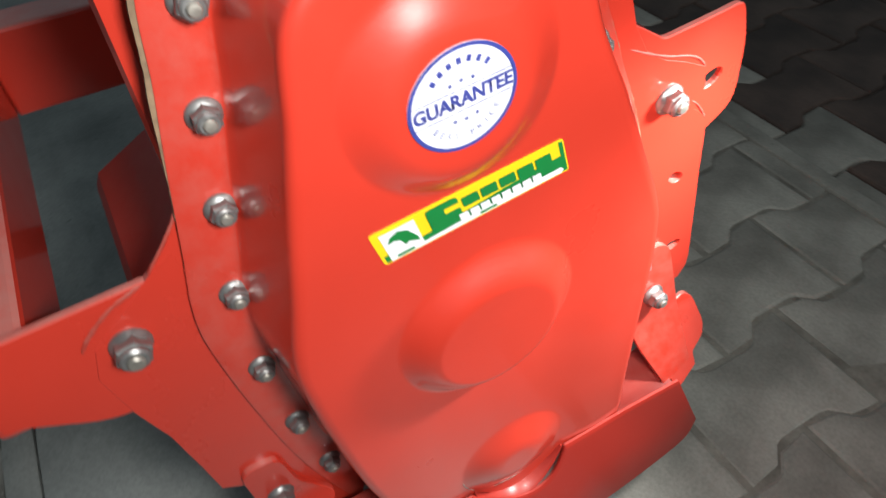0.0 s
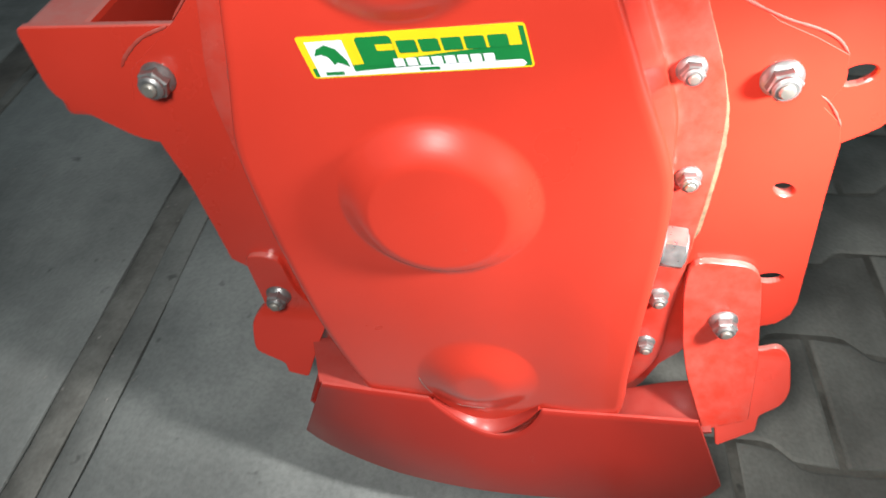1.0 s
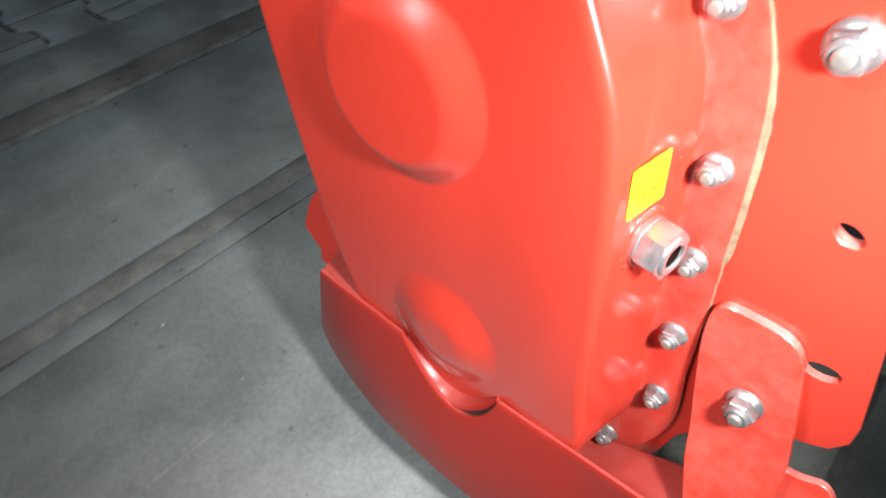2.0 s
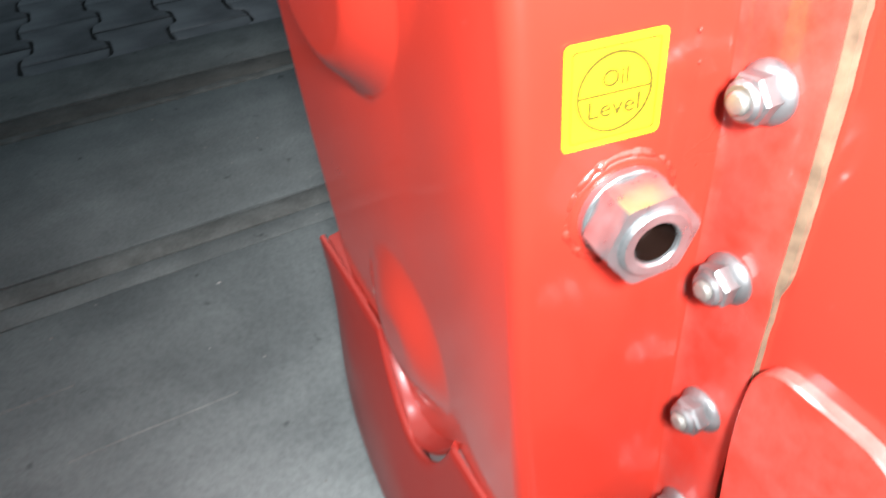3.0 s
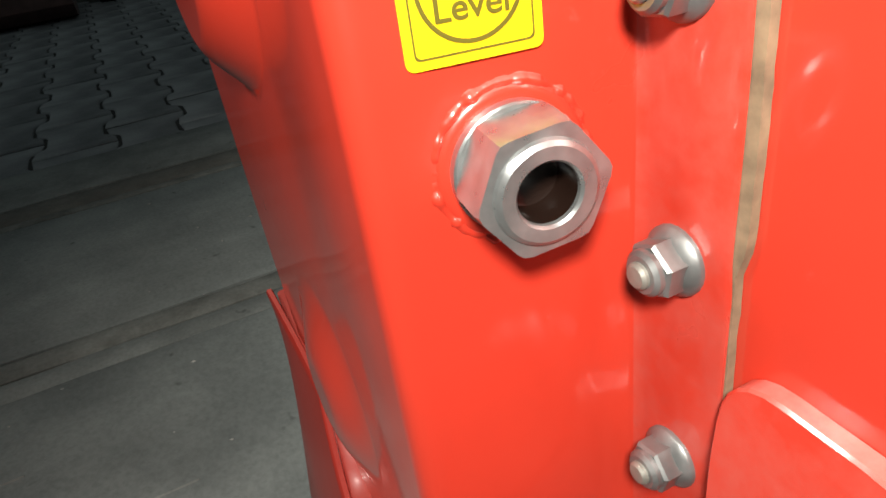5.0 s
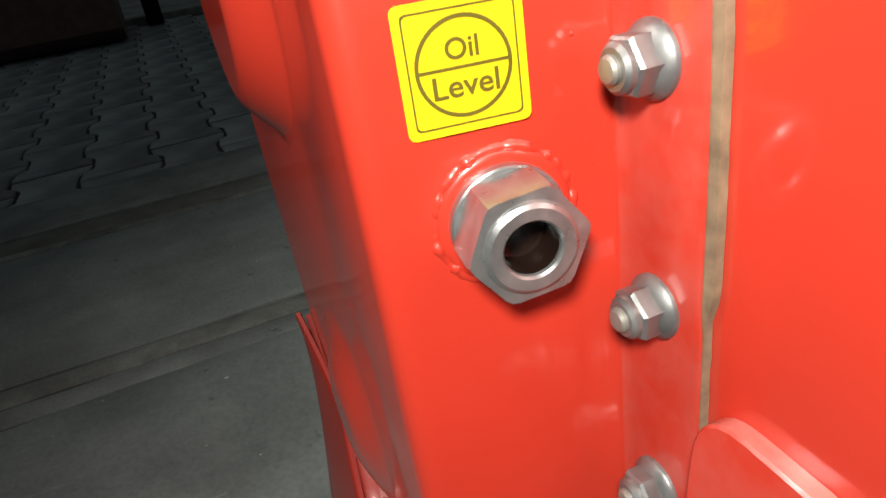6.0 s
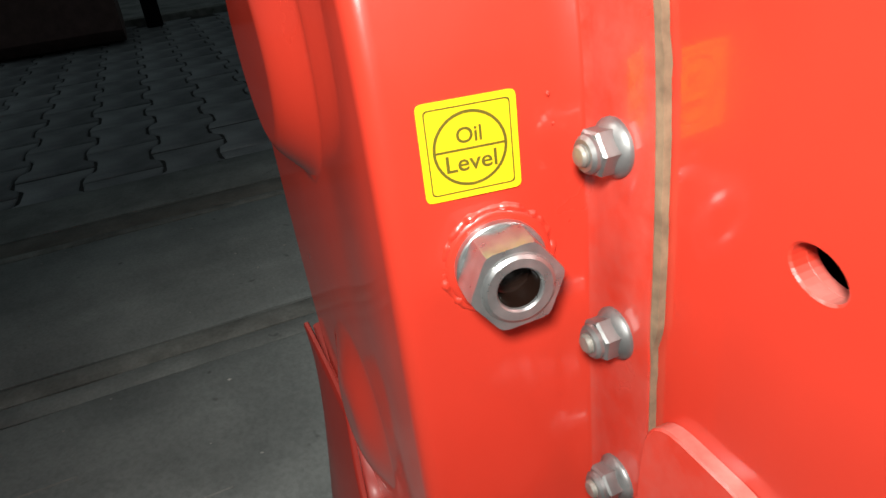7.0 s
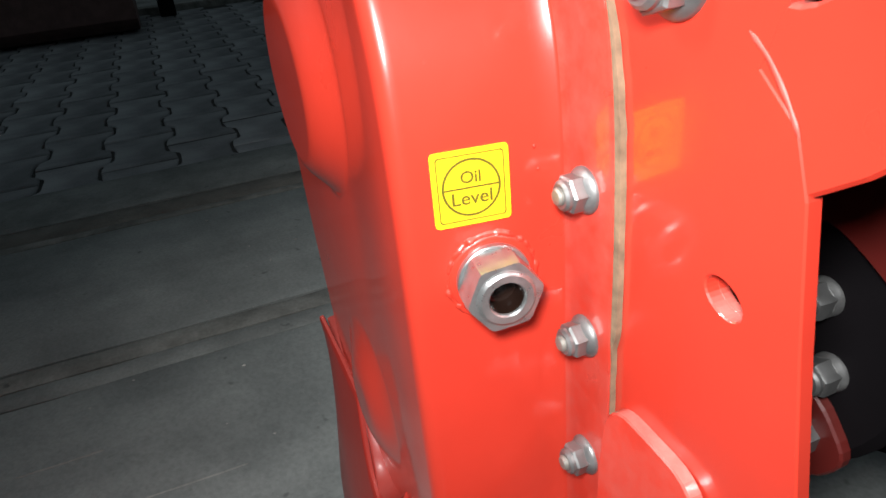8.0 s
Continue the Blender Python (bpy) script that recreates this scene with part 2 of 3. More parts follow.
def nut_and_stud(parent, x, y, z, af, turn=0.0, washer=1.35, tall=0.72, m=None, label="zinc-plated lock nut"):
    """A washer, a lock nut with its collar and the stud's end, standing on a surface."""
    m = Matrix.Translation((x, y, z)) @ (FRONT if m is None else m)
    bm = bmesh.new()
    w = af * washer * 0.5
    turned(bm, [(-0.001, w), (af * 0.07, w), (af * 0.11, w * 0.97), (af * 0.27, af * 0.53), (af * 0.30, af * 0.40)], 24, m)
    hexagon(bm, af * 0.16, af * tall, af, m, turn)
    top = af * tall
    turned(bm, [(top - 0.001, af * 0.46), (top + af * 0.10, af * 0.45), (top + af * 0.18, af * 0.37), (top + af * 0.185, af * 0.26)], 20, m)
    nut = part("lock_nut", bm, ZINC, parent, label, True, 35)
    bm = bmesh.new()
    turned(bm, [(top, af * 0.265), (top + af * 0.25, af * 0.265), (top + af * 0.31, af * 0.21), (top + af * 0.33, af * 0.10)], 16, m)
    part("stud_end", bm, BRASS, nut, "dull threaded stud end", True, 35)
    return nut


# ---- ground ----
ground = thing("ground", (0, 0, 0), "dark soil under slabs and pavers, reaching the horizon", "ground", kind="structure")
bm = bmesh.new()
bmesh.ops.create_grid(bm, x_segments=8, y_segments=8, size=400)
bmesh.ops.translate(bm, verts=bm.verts, vec=(0, 0, -0.016))
part("soil", bm, SOIL, ground)

slabs = thing("concrete_slabs", (-0.7, 0, 0), "long grey cast concrete slabs with dirty joints", "pavement", kind="structure")


def slab(name, x0, x1, material, top=0.0, y0=-9.0, y1=11.0):
    """A cast strip with slightly wavering edges."""
    bm = bmesh.new()
    rng = random.Random(int(x0 * 1000))
    n = 240
    rings = []
    for k in range(n + 1):
        y = y0 + (y1 - y0) * k / n
        a = x0 + 0.006 * noise.noise((y * 3, x0, 0)) + rng.uniform(-0.0025, 0.0025)
        b = x1 + 0.006 * noise.noise((y * 3, x1, 5)) + rng.uniform(-0.0025, 0.0025)
        rings.append([(a, y, -0.03), (a, y, top - 0.002), (a + 0.003, y, top), ((a + b) / 2, y, top + 0.001), (b - 0.003, y, top), (b, y, top - 0.002), (b, y, -0.03)])
    loft(bm, rings, True, True, True)
    part(name, bm, material, slabs, smooth=True, angle=50)


slab("slab", -1.655, -1.395, CONCRETE_B, 0.003)
slab("joint_strip", -1.392, -1.296, MUD, -0.001)
slab("joint_strip", -1.294, -1.262, DIRT, 0.0)
slab("slab", -1.254, -0.690, CONCRETE, 0.001)
slab("joint_strip", -0.6850, -0.632, DIRT, -0.0012)
slab("joint_strip", -0.6275, -0.577, CONCRETE_B, -0.0008)
slab("slab", -0.5690, 0.24, CONCRETE, 0.0025)
for x, y0, y1 in ((-0.262, -0.345, -0.135), (-0.393, -0.450, -0.330)):
    bm = bmesh.new()
    loft(bm, [[(x - 0.0016 + 0.003 * noise.noise((y * 9, x, 0)), y, 0.0030), (x + 0.003 * noise.noise((y * 9, x, 0)), y, 0.0048), (x + 0.0016 + 0.003 * noise.noise((y * 9, x, 0)), y, 0.0030)]
              for y in np.linspace(y0, y1, 14)], False)
    part("cement_ridge", bm, PALE, slabs, smooth=True)


def paver_mesh(name, material, gap=0.0045):
    """A dumbbell-shaped interlocking paver with chamfered rim."""
    prof = [(-0.16, 1.0), (-0.098, 1.0), (-0.085, 0.8), (-0.058, -0.8), (-0.045, -1.0), (0.045, -1.0), (0.058, -0.8), (0.085, 0.8), (0.098, 1.0), (0.16, 1.0)]
    half = [(x, 0.1035 + 0.016 * w) for x, w in prof]
    loop = np.array([(x, -h) for x, h in half] + [(x, h) for x, h in half[::-1]])
    bm = bmesh.new()
    rings = []
    for d, z in ((-gap, -0.03), (-gap, -0.0075), (-gap - 0.0025, -0.0025), (-gap - 0.008, 0.0)):
        rings.append([(p[0], p[1], z) for p in offset_loop(loop, d)])
    loft(bm, rings, True, False, True)
    bm.transform(Matrix.Scale(U, 4))
    bmesh.ops.recalc_face_normals(bm, faces=bm.faces)
    me = bpy.data.meshes.new(name)
    bm.to_mesh(me)
    bm.free()
    me.materials.append(material)
    return me


def lay_pavers(parent, me, x0, x1, y0, y1, joint_x, line_y, seed):
    """Rows along x, each shifted by half a paver."""
    rng = random.Random(seed)
    row = math.floor((y0 - line_y) / 0.207)
    while line_y + row * 0.207 < y1:
        y = line_y + (row + 0.5) * 0.207
        shift = joint_x + (0.16 if row % 2 else 0.0)
        k = math.floor((x0 - shift) / 0.32) + 1
        while shift + k * 0.32 + 0.32 <= x1 + 0.05:
            ob = new("paver", me)
            ob.parent = parent
            ob.location = Vector((shift + k * 0.32 + 0.16, y, rng.uniform(-0.004, 0.0008))) * U - parent.location
            ob.rotation_euler = (rng.uniform(-0.008, 0.008), rng.uniform(-0.008, 0.008), rng.uniform(-0.008, 0.008))
            k += 1
        row += 1


# ---- the rotary tiller ----
tiller = thing("rotary_tiller", (0.02, 0.3, 0.0), "glossy red rotary tiller standing on its tines on the slabs", "farm machine")

COVER = smooth_loop([
    (0.2165, 0.255), (0.2145, 0.34), (0.2125, 0.44), (0.2115, 0.54), (0.2070, 0.607), (0.197, 0.648), (0.168, 0.714), (0.141, 0.777),
    (0.112, 0.836), (0.096, 0.880), (0.075, 0.922), (0.030, 0.945), (-0.030, 0.948), (-0.080, 0.930), (-0.108, 0.900), (-0.120, 0.838),
    (-0.133, 0.775), (-0.146, 0.705), (-0.158, 0.640), (-0.156, 0.585), (-0.146, 0.500), (-0.128, 0.390), (-0.101, 0.290), (-0.070, 0.215),
    (-0.010, 0.165), (0.060, 0.150), (0.130, 0.160), (0.185, 0.190)], 400)

BULGES = ((0.014, 0.588, 0.090, 0.0192, 0.36, 0.04), (0.046, 0.312, 0.070, 0.0120, 0.74, 0.22), (-0.010, 0.836, 0.080, 0.0145, 0.45, 0.10))


def relief(x, z):
    """How far the pressed front stands out of its plane."""
    t = min(1.0, max(0.0, (x - 0.08) / 0.11))
    h = 0.0055 * t * t * (3 - 2 * t)
    crown = h
    for cx, cz, r, top, soft, tilt in BULGES:
        d = math.hypot(x - cx, z - cz) / r
        if d < 1:
            t = min(1.0, (1 - d) / (soft + tilt * (z - cz) / r))
            h = max(h, crown + top * (0.6 * t * t * (3 - 2 * t) + 0.4 * t * (2 - t)))
    return h


def swell(loop, amount=0.0012):
    """Pushes the rim out a little low on the side with the oil plug."""
    out = loop.copy()
    z = loop[:, 1]
    t = np.clip(np.minimum((z - 0.33) / 0.05, (0.475 - z) / 0.012), 0, 1)
    out[:, 0] += np.where(loop[:, 0] > 0, t, 0) * amount
    return out


def build_cover():
    bm = bmesh.new()
    mid = np.array((0.022, 0.53))
    fillet = [(0.010, 0.0), (0.0063, 0.0005), (0.0034, 0.0019), (0.0013, 0.0042), (0.0003, 0.0071), (0.0, 0.010)]
    inner = offset_loop(COVER, -fillet[0][0])
    rings = []
    count = 96
    for k in range(1, count + 1):
        s = k / count
        loop = mid + (inner - mid) * s
        rings.append([(x, -relief(x, z), z) for x, z in loop])
    for d, y in fillet[1:]:
        loop = offset_loop(COVER, -d)
        rings.append([(x, y - relief(x, z), z) for x, z in loop])
    for y in (0.03, 0.05, 0.07, 0.084):
        loop = offset_loop(COVER, (y - 0.013) * 0.15)
        rings.append([(x, y, z) for x, z in loop])
    for d, y in ((0.0125, 0.0855), (0.0150, 0.0868), (0.0180, 0.0874), (0.030, 0.0874), (0.0510, 0.0874), (0.0525, 0.0880), (0.0525, 0.0890), (0.012, 0.0890)):
        loop = offset_loop(COVER, d)
        if d > 0.05:
            loop = swell(loop)
        rings.append([(x, y, z) for x, z in loop])
    loft(bm, rings, True, False, False)
    bm.verts.ensure_lookup_table()
    centre = bm.verts.new((mid[0], -relief(*mid), mid[1]))
    first = bm.verts[:len(COVER)]
    for i in range(len(first)):
        bm.faces.new((centre, first[i], first[(i + 1) % len(first)]))
    for f in bm.faces:
        if all(v.co.y > 0.0852 for v in f.verts):
            f.material_index = 1
    return part("gear_cover", bm, (RED, RED_FLANGE), tiller, "glossy red pressed-steel gear cover with three round bulges", True, 50)


cover = build_cover()

# cork gasket between cover and plate, with an uneven rim
bm = bmesh.new()
rim = swell(offset_loop(COVER, 0.0525))
wob = []
for i, (x, z) in enumerate(rim):
    w = 0.0012 * noise.noise((i * 0.115, 0, 0)) + 0.0009 * noise.noise((i * 0.55, 3, 0))
    if x < 0:
        w += 0.005 * min(1.0, max(0.0, (z - 0.775) / 0.05))
    elif z > 0.40:
        w += 0.0008 + 0.0036 * max(0.0, min(1.0, (z - 0.470) / 0.012, (0.66 - z) / 0.06))
    wob.append(w)
wob = np.array(wob)
cen = rim.mean(0)
rim2 = rim + (rim - cen) / np.linalg.norm(rim - cen, axis=1)[:, None] * wob[:, None]
loft(bm, [[(x, y, z) for x, z in lp] for lp, y in ((offset_loop(COVER, 0.02), 0.0891), (rim2, 0.0891), (rim2, 0.0927), (offset_loop(COVER, 0.02), 0.0927))], True)
for f in bm.faces:
    c = f.calc_center_median()
    if c.x < 0.1 and (c.z < 0.47 or 0.545 < c.z < 0.70):
        f.material_index = 1
part("gasket", bm, (GASKET, RED_FLANGE), tiller, "tan cork gasket with a ragged rim", True, 40)

# case plate behind the cover
flange = offset_loop(COVER, 0.046)
low = [tuple(p) for p in flange if p[1] < (0.140 if p[0] > 0 else 0.125)]
low_sorted = sorted(low, key=lambda p: math.atan2(p[1] - 0.5, p[0] - 0.03))
CASE = ([(-0.130, 0.985), (-0.160, 0.92), (-0.165, 0.881), (-0.172, 0.822), (-0.180, 0.774), (-0.190, 0.748), (-0.206, 0.725), (-0.226, 0.703), (-0.250, 0.683), (-0.286, 0.652),
         (-0.296, 0.620), (-0.288, 0.560), (-0.276, 0.510), (-0.268, 0.440), (-0.263, 0.388), (-0.243, 0.372), (-0.236, 0.300), (-0.218, 0.250), (-0.198, 0.200), (-0.180, 0.150)]
        + low_sorted
        + [(0.244, 0.144), (0.264, 0.182), (0.277, 0.230), (0.297, 0.260), (0.316, 0.316), (0.372, 0.322), (0.392, 0.332), (0.402, 0.350), (0.402, 0.372), (0.3735, 0.536), (0.3645, 0.596), (0.356, 0.620), (0.337, 0.636), (0.345, 0.660), (0.338, 0.687), (0.308, 0.702),
           (0.276, 0.715), (0.250, 0.733), (0.232, 0.762), (0.205, 0.840), (0.165, 0.920), (0.120, 0.985)])
slot_a = ellipse(0.3340, 0.5410, 0.0112, 0.0074, 28, -0.45)
slot_b = ellipse(0.360, 0.412, 0.014, 0.008, 20, 0.1)
part("case_plate", plate(CASE, 0.0929, 0.0998, (slot_a, slot_b), 0.0008), RED, tiller, "red side plate with slotted holes")

# thick pad behind the upper slot
pad = ellipse(0.3340, 0.5410, 0.026, 0.022, 28, -0.45)
part("slot_pad", plate(pad, 0.0999, 0.1047, (ellipse(0.3340, 0.5410, 0.0113, 0.0075, 28, -0.45),), 0.0002), RED, tiller, "red backing pad round the slot")

# frame plate: arms to both sides, behind the case plate
ARM_L = round_corners([(-0.150, 0.703), (-0.384, 0.693), (-0.384, 0.618), (-0.306, 0.566), (-0.150, 0.556)], [0.0, 0.010, 0.02, 0.02, 0.0])
part("frame_plate", plate(ARM_L, 0.0936, 0.1003), RED, tiller, "red frame side plate")
ARM_R = round_corners([(0.150, 0.60), (0.362, 0.596), (0.400, 0.622), (0.392, 0.700), (0.374, 0.748), (0.340, 0.744), (0.272, 0.738), (0.215, 0.775), (0.150, 0.80)], [0.0, 0.004, 0.03, 0.03, 0.012, 0.03, 0.006, 0.03, 0.0])
hole_c = ellipse(0.351, 0.668, 0.015, 0.009, 16, 0.35)
part("frame_plate", plate(ARM_R, 0.0936, 0.1003, (hole_c,)), RED, tiller, "red frame side plate with a slot")

# dusty weld seams along the rim of the case plate
def weld_seam(points, y, r=0.0017, material=None, name="weld_seam", label="dusty weld seam"):
    line = smooth_loop(points, 14 * len(points), False)
    bm = bmesh.new()
    rings = []
    for i, (x, z) in enumerate(line):
        t = line[min(i + 1, len(line) - 1)] - line[max(i - 1, 0)]
        t = t / np.linalg.norm(t)
        w = r * (1 + 0.35 * noise.noise((x * 160, z * 160, 1))) * min(1.0, 0.3 + i / 6, 0.3 + (len(line) - 1 - i) / 6)
        rings.append([(x - t[1] * w * math.cos(a), y - 0.7 * w * math.sin(a), z + t[0] * w * math.cos(a)) for a in [math.pi * k / 5 for k in range(6)]])
    loft(bm, rings, False)
    return part(name, bm, material or WELD, tiller, label, True, 70)


weld_seam([(-0.294, 0.655), (-0.284, 0.668), (-0.262, 0.686), (-0.234, 0.698)], 0.0930)
weld_seam([(-0.226, 0.705), (-0.207, 0.727), (-0.191, 0.749), (-0.181, 0.776), (-0.173, 0.822)], 0.0930, 0.0012)
weld_seam([(0.228, 0.741), (0.252, 0.729), (0.280, 0.717), (0.308, 0.7085), (0.325, 0.700), (0.337, 0.688)], 0.0930, 0.0013)
# worn rim of the lower bulge, where paint has gone pale
for a0, a1 in ((188, 222), (248, 282)):
    weld_seam([(0.046 + 0.0700 * math.cos(radians(a)), 0.312 + 0.0700 * math.sin(radians(a))) for a in range(a0, a1, 6)], -0.0002, 0.0006, SCUFF, "worn_rim", "paint worn pale along the rim of the bulge")
weld_seam([(0.330, 0.648), (0.340, 0.640), (0.350, 0.628), (0.357, 0.617)], 0.0930, 0.0010)

# bolts round the cover, on its flange and on the plates
for x, z, turn in ((0.2404, 0.557, 0.1), (0.2432, 0.467, 0.4), (0.2465, 0.377, 0.2), (0.2480, 0.284, 0.5), (0.2175, 0.674, 0.0), (0.181, 0.766, 0.3), (0.148, 0.860, 0.7),
                   (-0.135, 0.894, 0.2), (-0.1485, 0.820, 0.5), (-0.160, 0.744, 0.1), (-0.174, 0.659, 0.4), (-0.177, 0.557, 0.2), (-0.166, 0.452, 0.6), (-0.149, 0.348, 0.3),
                   (-0.110, 0.235, 0.1), (0.208, 0.172, 0.2), (0.120, 0.128, 0.3), (0.0, 0.132, 0.6), (-0.060, 0.975, 0.2), (0.060, 0.970, 0.4)):
    nut_and_stud(tiller, x, 0.0874, z, 0.0182, turn, 1.42, 0.66)
nut_and_stud(tiller, 0.293, 0.0929, 0.664, 0.025, 0.3, 1.4, 0.6)
nut_and_stud(tiller, -0.261, 0.0929, 0.645, 0.027, 0.2, 1.25, 0.6)


# oil plug on the side wall, with its weld boss and sight bore
wall = Matrix.Translation((0.2158, 0.0431, 0.5073)) @ Matrix.Rotation(radians(-8.5), 4, "Z")
bm = bmesh.new()
turned(bm, [(-0.004, 0.0262), (0.0005, 0.0258), (0.0020, 0.0245), (0.0026, 0.0228), (0.0026, 0.020)], 40, wall)
boss = part("weld_boss", bm, RED, tiller, "raised red boss round the oil plug", True, 60)
bm = bmesh.new()
rings = []
for i in range(120):
    a = 2 * math.pi * i / 120
    c, w = math.cos(a), math.sin(a)
    lump = 0.5 + 0.8 * noise.noise((c * 5.5, w * 5.5, 2)) + 0.6 * noise.noise((c * 14, w * 14, 7))
    rr = 0.0258 + 0.0010 * noise.noise((c * 3, w * 3, 4))
    h = 0.0009 + 0.0017 * lump
    ring = []
    for k in range(8):
        b = math.pi * k / 7
        q = rr + (0.0030 + 0.0007 * lump) * math.cos(b)
        ring.append(wall @ Vector((h * math.sin(b) * 1.2 - 0.003 * math.cos(b) ** 2, q * c, q * w)))
    rings.append(ring)
rings.append(rings[0])
loft(bm, rings, False)
part("weld_bead", bm, RED, boss, "lumpy painted weld bead", True, 70)
for y, z, r in ((-0.034, -0.003, 0.0011), (-0.031, 0.013, 0.0012), (-0.026, 0.022, 0.0014), (-0.018, 0.029, 0.0012), (-0.008, 0.0315, 0.0011), (-0.030, 0.018, 0.0009), (-0.013, 0.034, 0.0008),
                (0.020, -0.076, 0.0011), (0.034, -0.072, 0.0009), (0.027, 0.071, 0.0010), (0.029, 0.058, 0.0008), (0.005, -0.050, 0.0008)):
    bm = bmesh.new()
    bmesh.ops.create_uvsphere(bm, u_segments=10, v_segments=6, radius=r, matrix=wall @ Matrix.Translation((-0.0006, y, z)) @ Matrix.Diagonal((0.7, 1, 1.2, 1)))
    part("weld_spatter", bm, RED, boss, "painted-over weld spatter", True, 70)
bm = bmesh.new()
turned(bm, [(0.002, 0.0212), (0.0062, 0.0212), (0.0068, 0.0205)], 36, wall)
plug = part("oil_plug", bm, BRIGHT, tiller, "zinc-plated hexagon oil sight plug", True, 35)
bm = bmesh.new()
r6 = 0.0378 / math.sqrt(3)
rings = []
for x, s in ((0.0068, 0.95), (0.0085, 1.0), (0.0235, 1.0), (0.026, 0.965)):
    rings.append([wall @ Vector((x, s * r6 * math.cos(0.13 + math.pi * k / 24), s * r6 * math.sin(0.13 + math.pi * k / 24))) for k in range(48)])
for ring, (x, s) in zip(rings, ((0.0068, 0.95), (0.0085, 1.0), (0.0235, 1.0), (0.026, 0.965))):
    for k in range(48):
        a = math.pi * k / 24
        b = (a % (math.pi / 3)) - math.pi / 6
        flat = r6 * math.cos(math.pi / 6) / math.cos(b)
        rr = min(flat, r6 * s) if s < 1 else flat
        ring[k] = wall @ Vector((x, rr * math.cos(0.13 + a), rr * math.sin(0.13 + a)))
for x, r in ((0.0262, 0.0166), (0.0274, 0.0160), (0.0285, 0.0146), (0.0285, 0.0106), (0.0275, 0.0098), (0.0262, 0.0096)):
    rings.append([wall @ Vector((x, r * math.cos(0.13 + math.pi * k / 24), r * math.sin(0.13 + math.pi * k / 24))) for k in range(48)])
loft(bm, rings, True, True, False)
part("plug_hexagon", bm, BRIGHT, plug, "worn hexagon head", True, 24)
bm = bmesh.new()
rings = [[wall @ Vector((x, r * math.cos(math.pi * k / 16), r * math.sin(math.pi * k / 16))) for k in range(32)] for x, r in ((0.0263, 0.00965), (0.0135, 0.0095), (0.0130, 0.0085), (0.0122, 0.004))]
loft(bm, rings, True, False, True)
part("sight_glass", bm, BORE, plug, "dark oil sight glass", True, 40)


# ---- labels ----
def flat_shape(points, frame_m, lift):
    bm = bmesh.new()
    vs = [bm.verts.new(frame_m @ Vector((x, y, lift))) for x, y in points]
    bm.faces.new(vs)
    bmesh.ops.triangulate(bm, faces=bm.faces)
    return bm


def thick_shape(points, frame_m, lift, thick):
    bm = bmesh.new()
    loft(bm, [[frame_m @ Vector((x, y, z)) for x, y in points] for z in (lift, lift + thick)], True, True, True)
    return bm


def ring_shape(outer, inner, frame_m, lift):
    bm = bmesh.new()
    loft(bm, [[frame_m @ Vector((x, y, lift)) for x, y in lp] for lp in (outer, inner)], True)
    return bm


def lettering(text, size, frame_m, material, parent, x=0.0, y=0.0, lift=0.0, turn=0.0, stretch=1.0, bold=0.0):
    cu = bpy.data.curves.new("lettering", "FONT")
    cu.body, cu.size, cu.align_x, cu.align_y = text, size, "CENTER", "CENTER"
    cu.offset = bold
    tmp = bpy.data.objects.new("lettering", cu)
    scene.collection.objects.link(tmp)
    bpy.context.view_layer.update()
    me = bpy.data.meshes.new_from_object(tmp.evaluated_get(bpy.context.evaluated_depsgraph_get()))
    bm = bmesh.new()
    bm.from_mesh(me)
    bpy.data.objects.remove(tmp)
    bpy.data.meshes.remove(me)
    bpy.data.curves.remove(cu)
    bm.transform(frame_m @ Matrix.Translation((x, y, lift)) @ Matrix.Rotation(turn, 4, "Z") @ Matrix.Diagonal((stretch, 1, 1, 1)))
    return part("lettering", bm, material, parent)


def rounded_rect(w, h, r):
    return round_corners([(-w / 2, -h / 2), (w / 2, -h / 2), (w / 2, h / 2), (-w / 2, h / 2)], r, 5)


# yellow label on the side wall: own x along +y of the plan, own y up, own z out of the wall
def basis(origin, ex, ey):
    ex, ey = Vector(ex).normalized(), Vector(ey)
    ez = ex.cross(ey).normalized()
    ey = ez.cross(ex)
    return Matrix.Translation(origin) @ Matrix((ex, ey, ez)).transposed().to_4x4()


oil = basis((0.2147, 0.0349, 0.5625), (0.148, 0.989, 0.0), (-0.030, 0, 1))
oil_label = part("oil_label", thick_shape(rounded_rect(0.042, 0.042, 0.003), oil, 0.0004, 0.0005), YELLOW, tiller, "yellow square oil level sticker")
part("border", ring_shape(rounded_rect(0.0365, 0.0365, 0.002), rounded_rect(0.0353, 0.0353, 0.002), oil, 0.0012), INK, oil_label)
part("circle", ring_shape(ellipse(0, 0, 0.0160, 0.0160, 48), ellipse(0, 0, 0.0147, 0.0147, 48), oil, 0.0012), INK, oil_label)
part("line", flat_shape([(-0.0148, -0.0005), (0.0148, -0.0005), (0.0148, 0.0005), (-0.0148, 0.0005)], oil, 0.0012), INK, oil_label)
lettering("Oil", 0.0092, oil, INK, oil_label, 0.0, 0.0055, 0.0012, 0, 1.0, 0.00015)
lettering("Level", 0.0102, oil, INK, oil_label, 0.0, -0.0060, 0.0012, 0, 1.08, 0.00015)

# white round sticker on the top bulge
seal = basis((-0.0125, -0.0148, 0.837), (1, 0, 0.10), (-0.1, 0, 1))
seal_sticker = part("guarantee_sticker", thick_shape(ellipse(0, 0, 0.0385, 0.0365, 56), seal, 0.0, 0.0005), WHITE, tiller, "round white guarantee sticker with a blue rim")
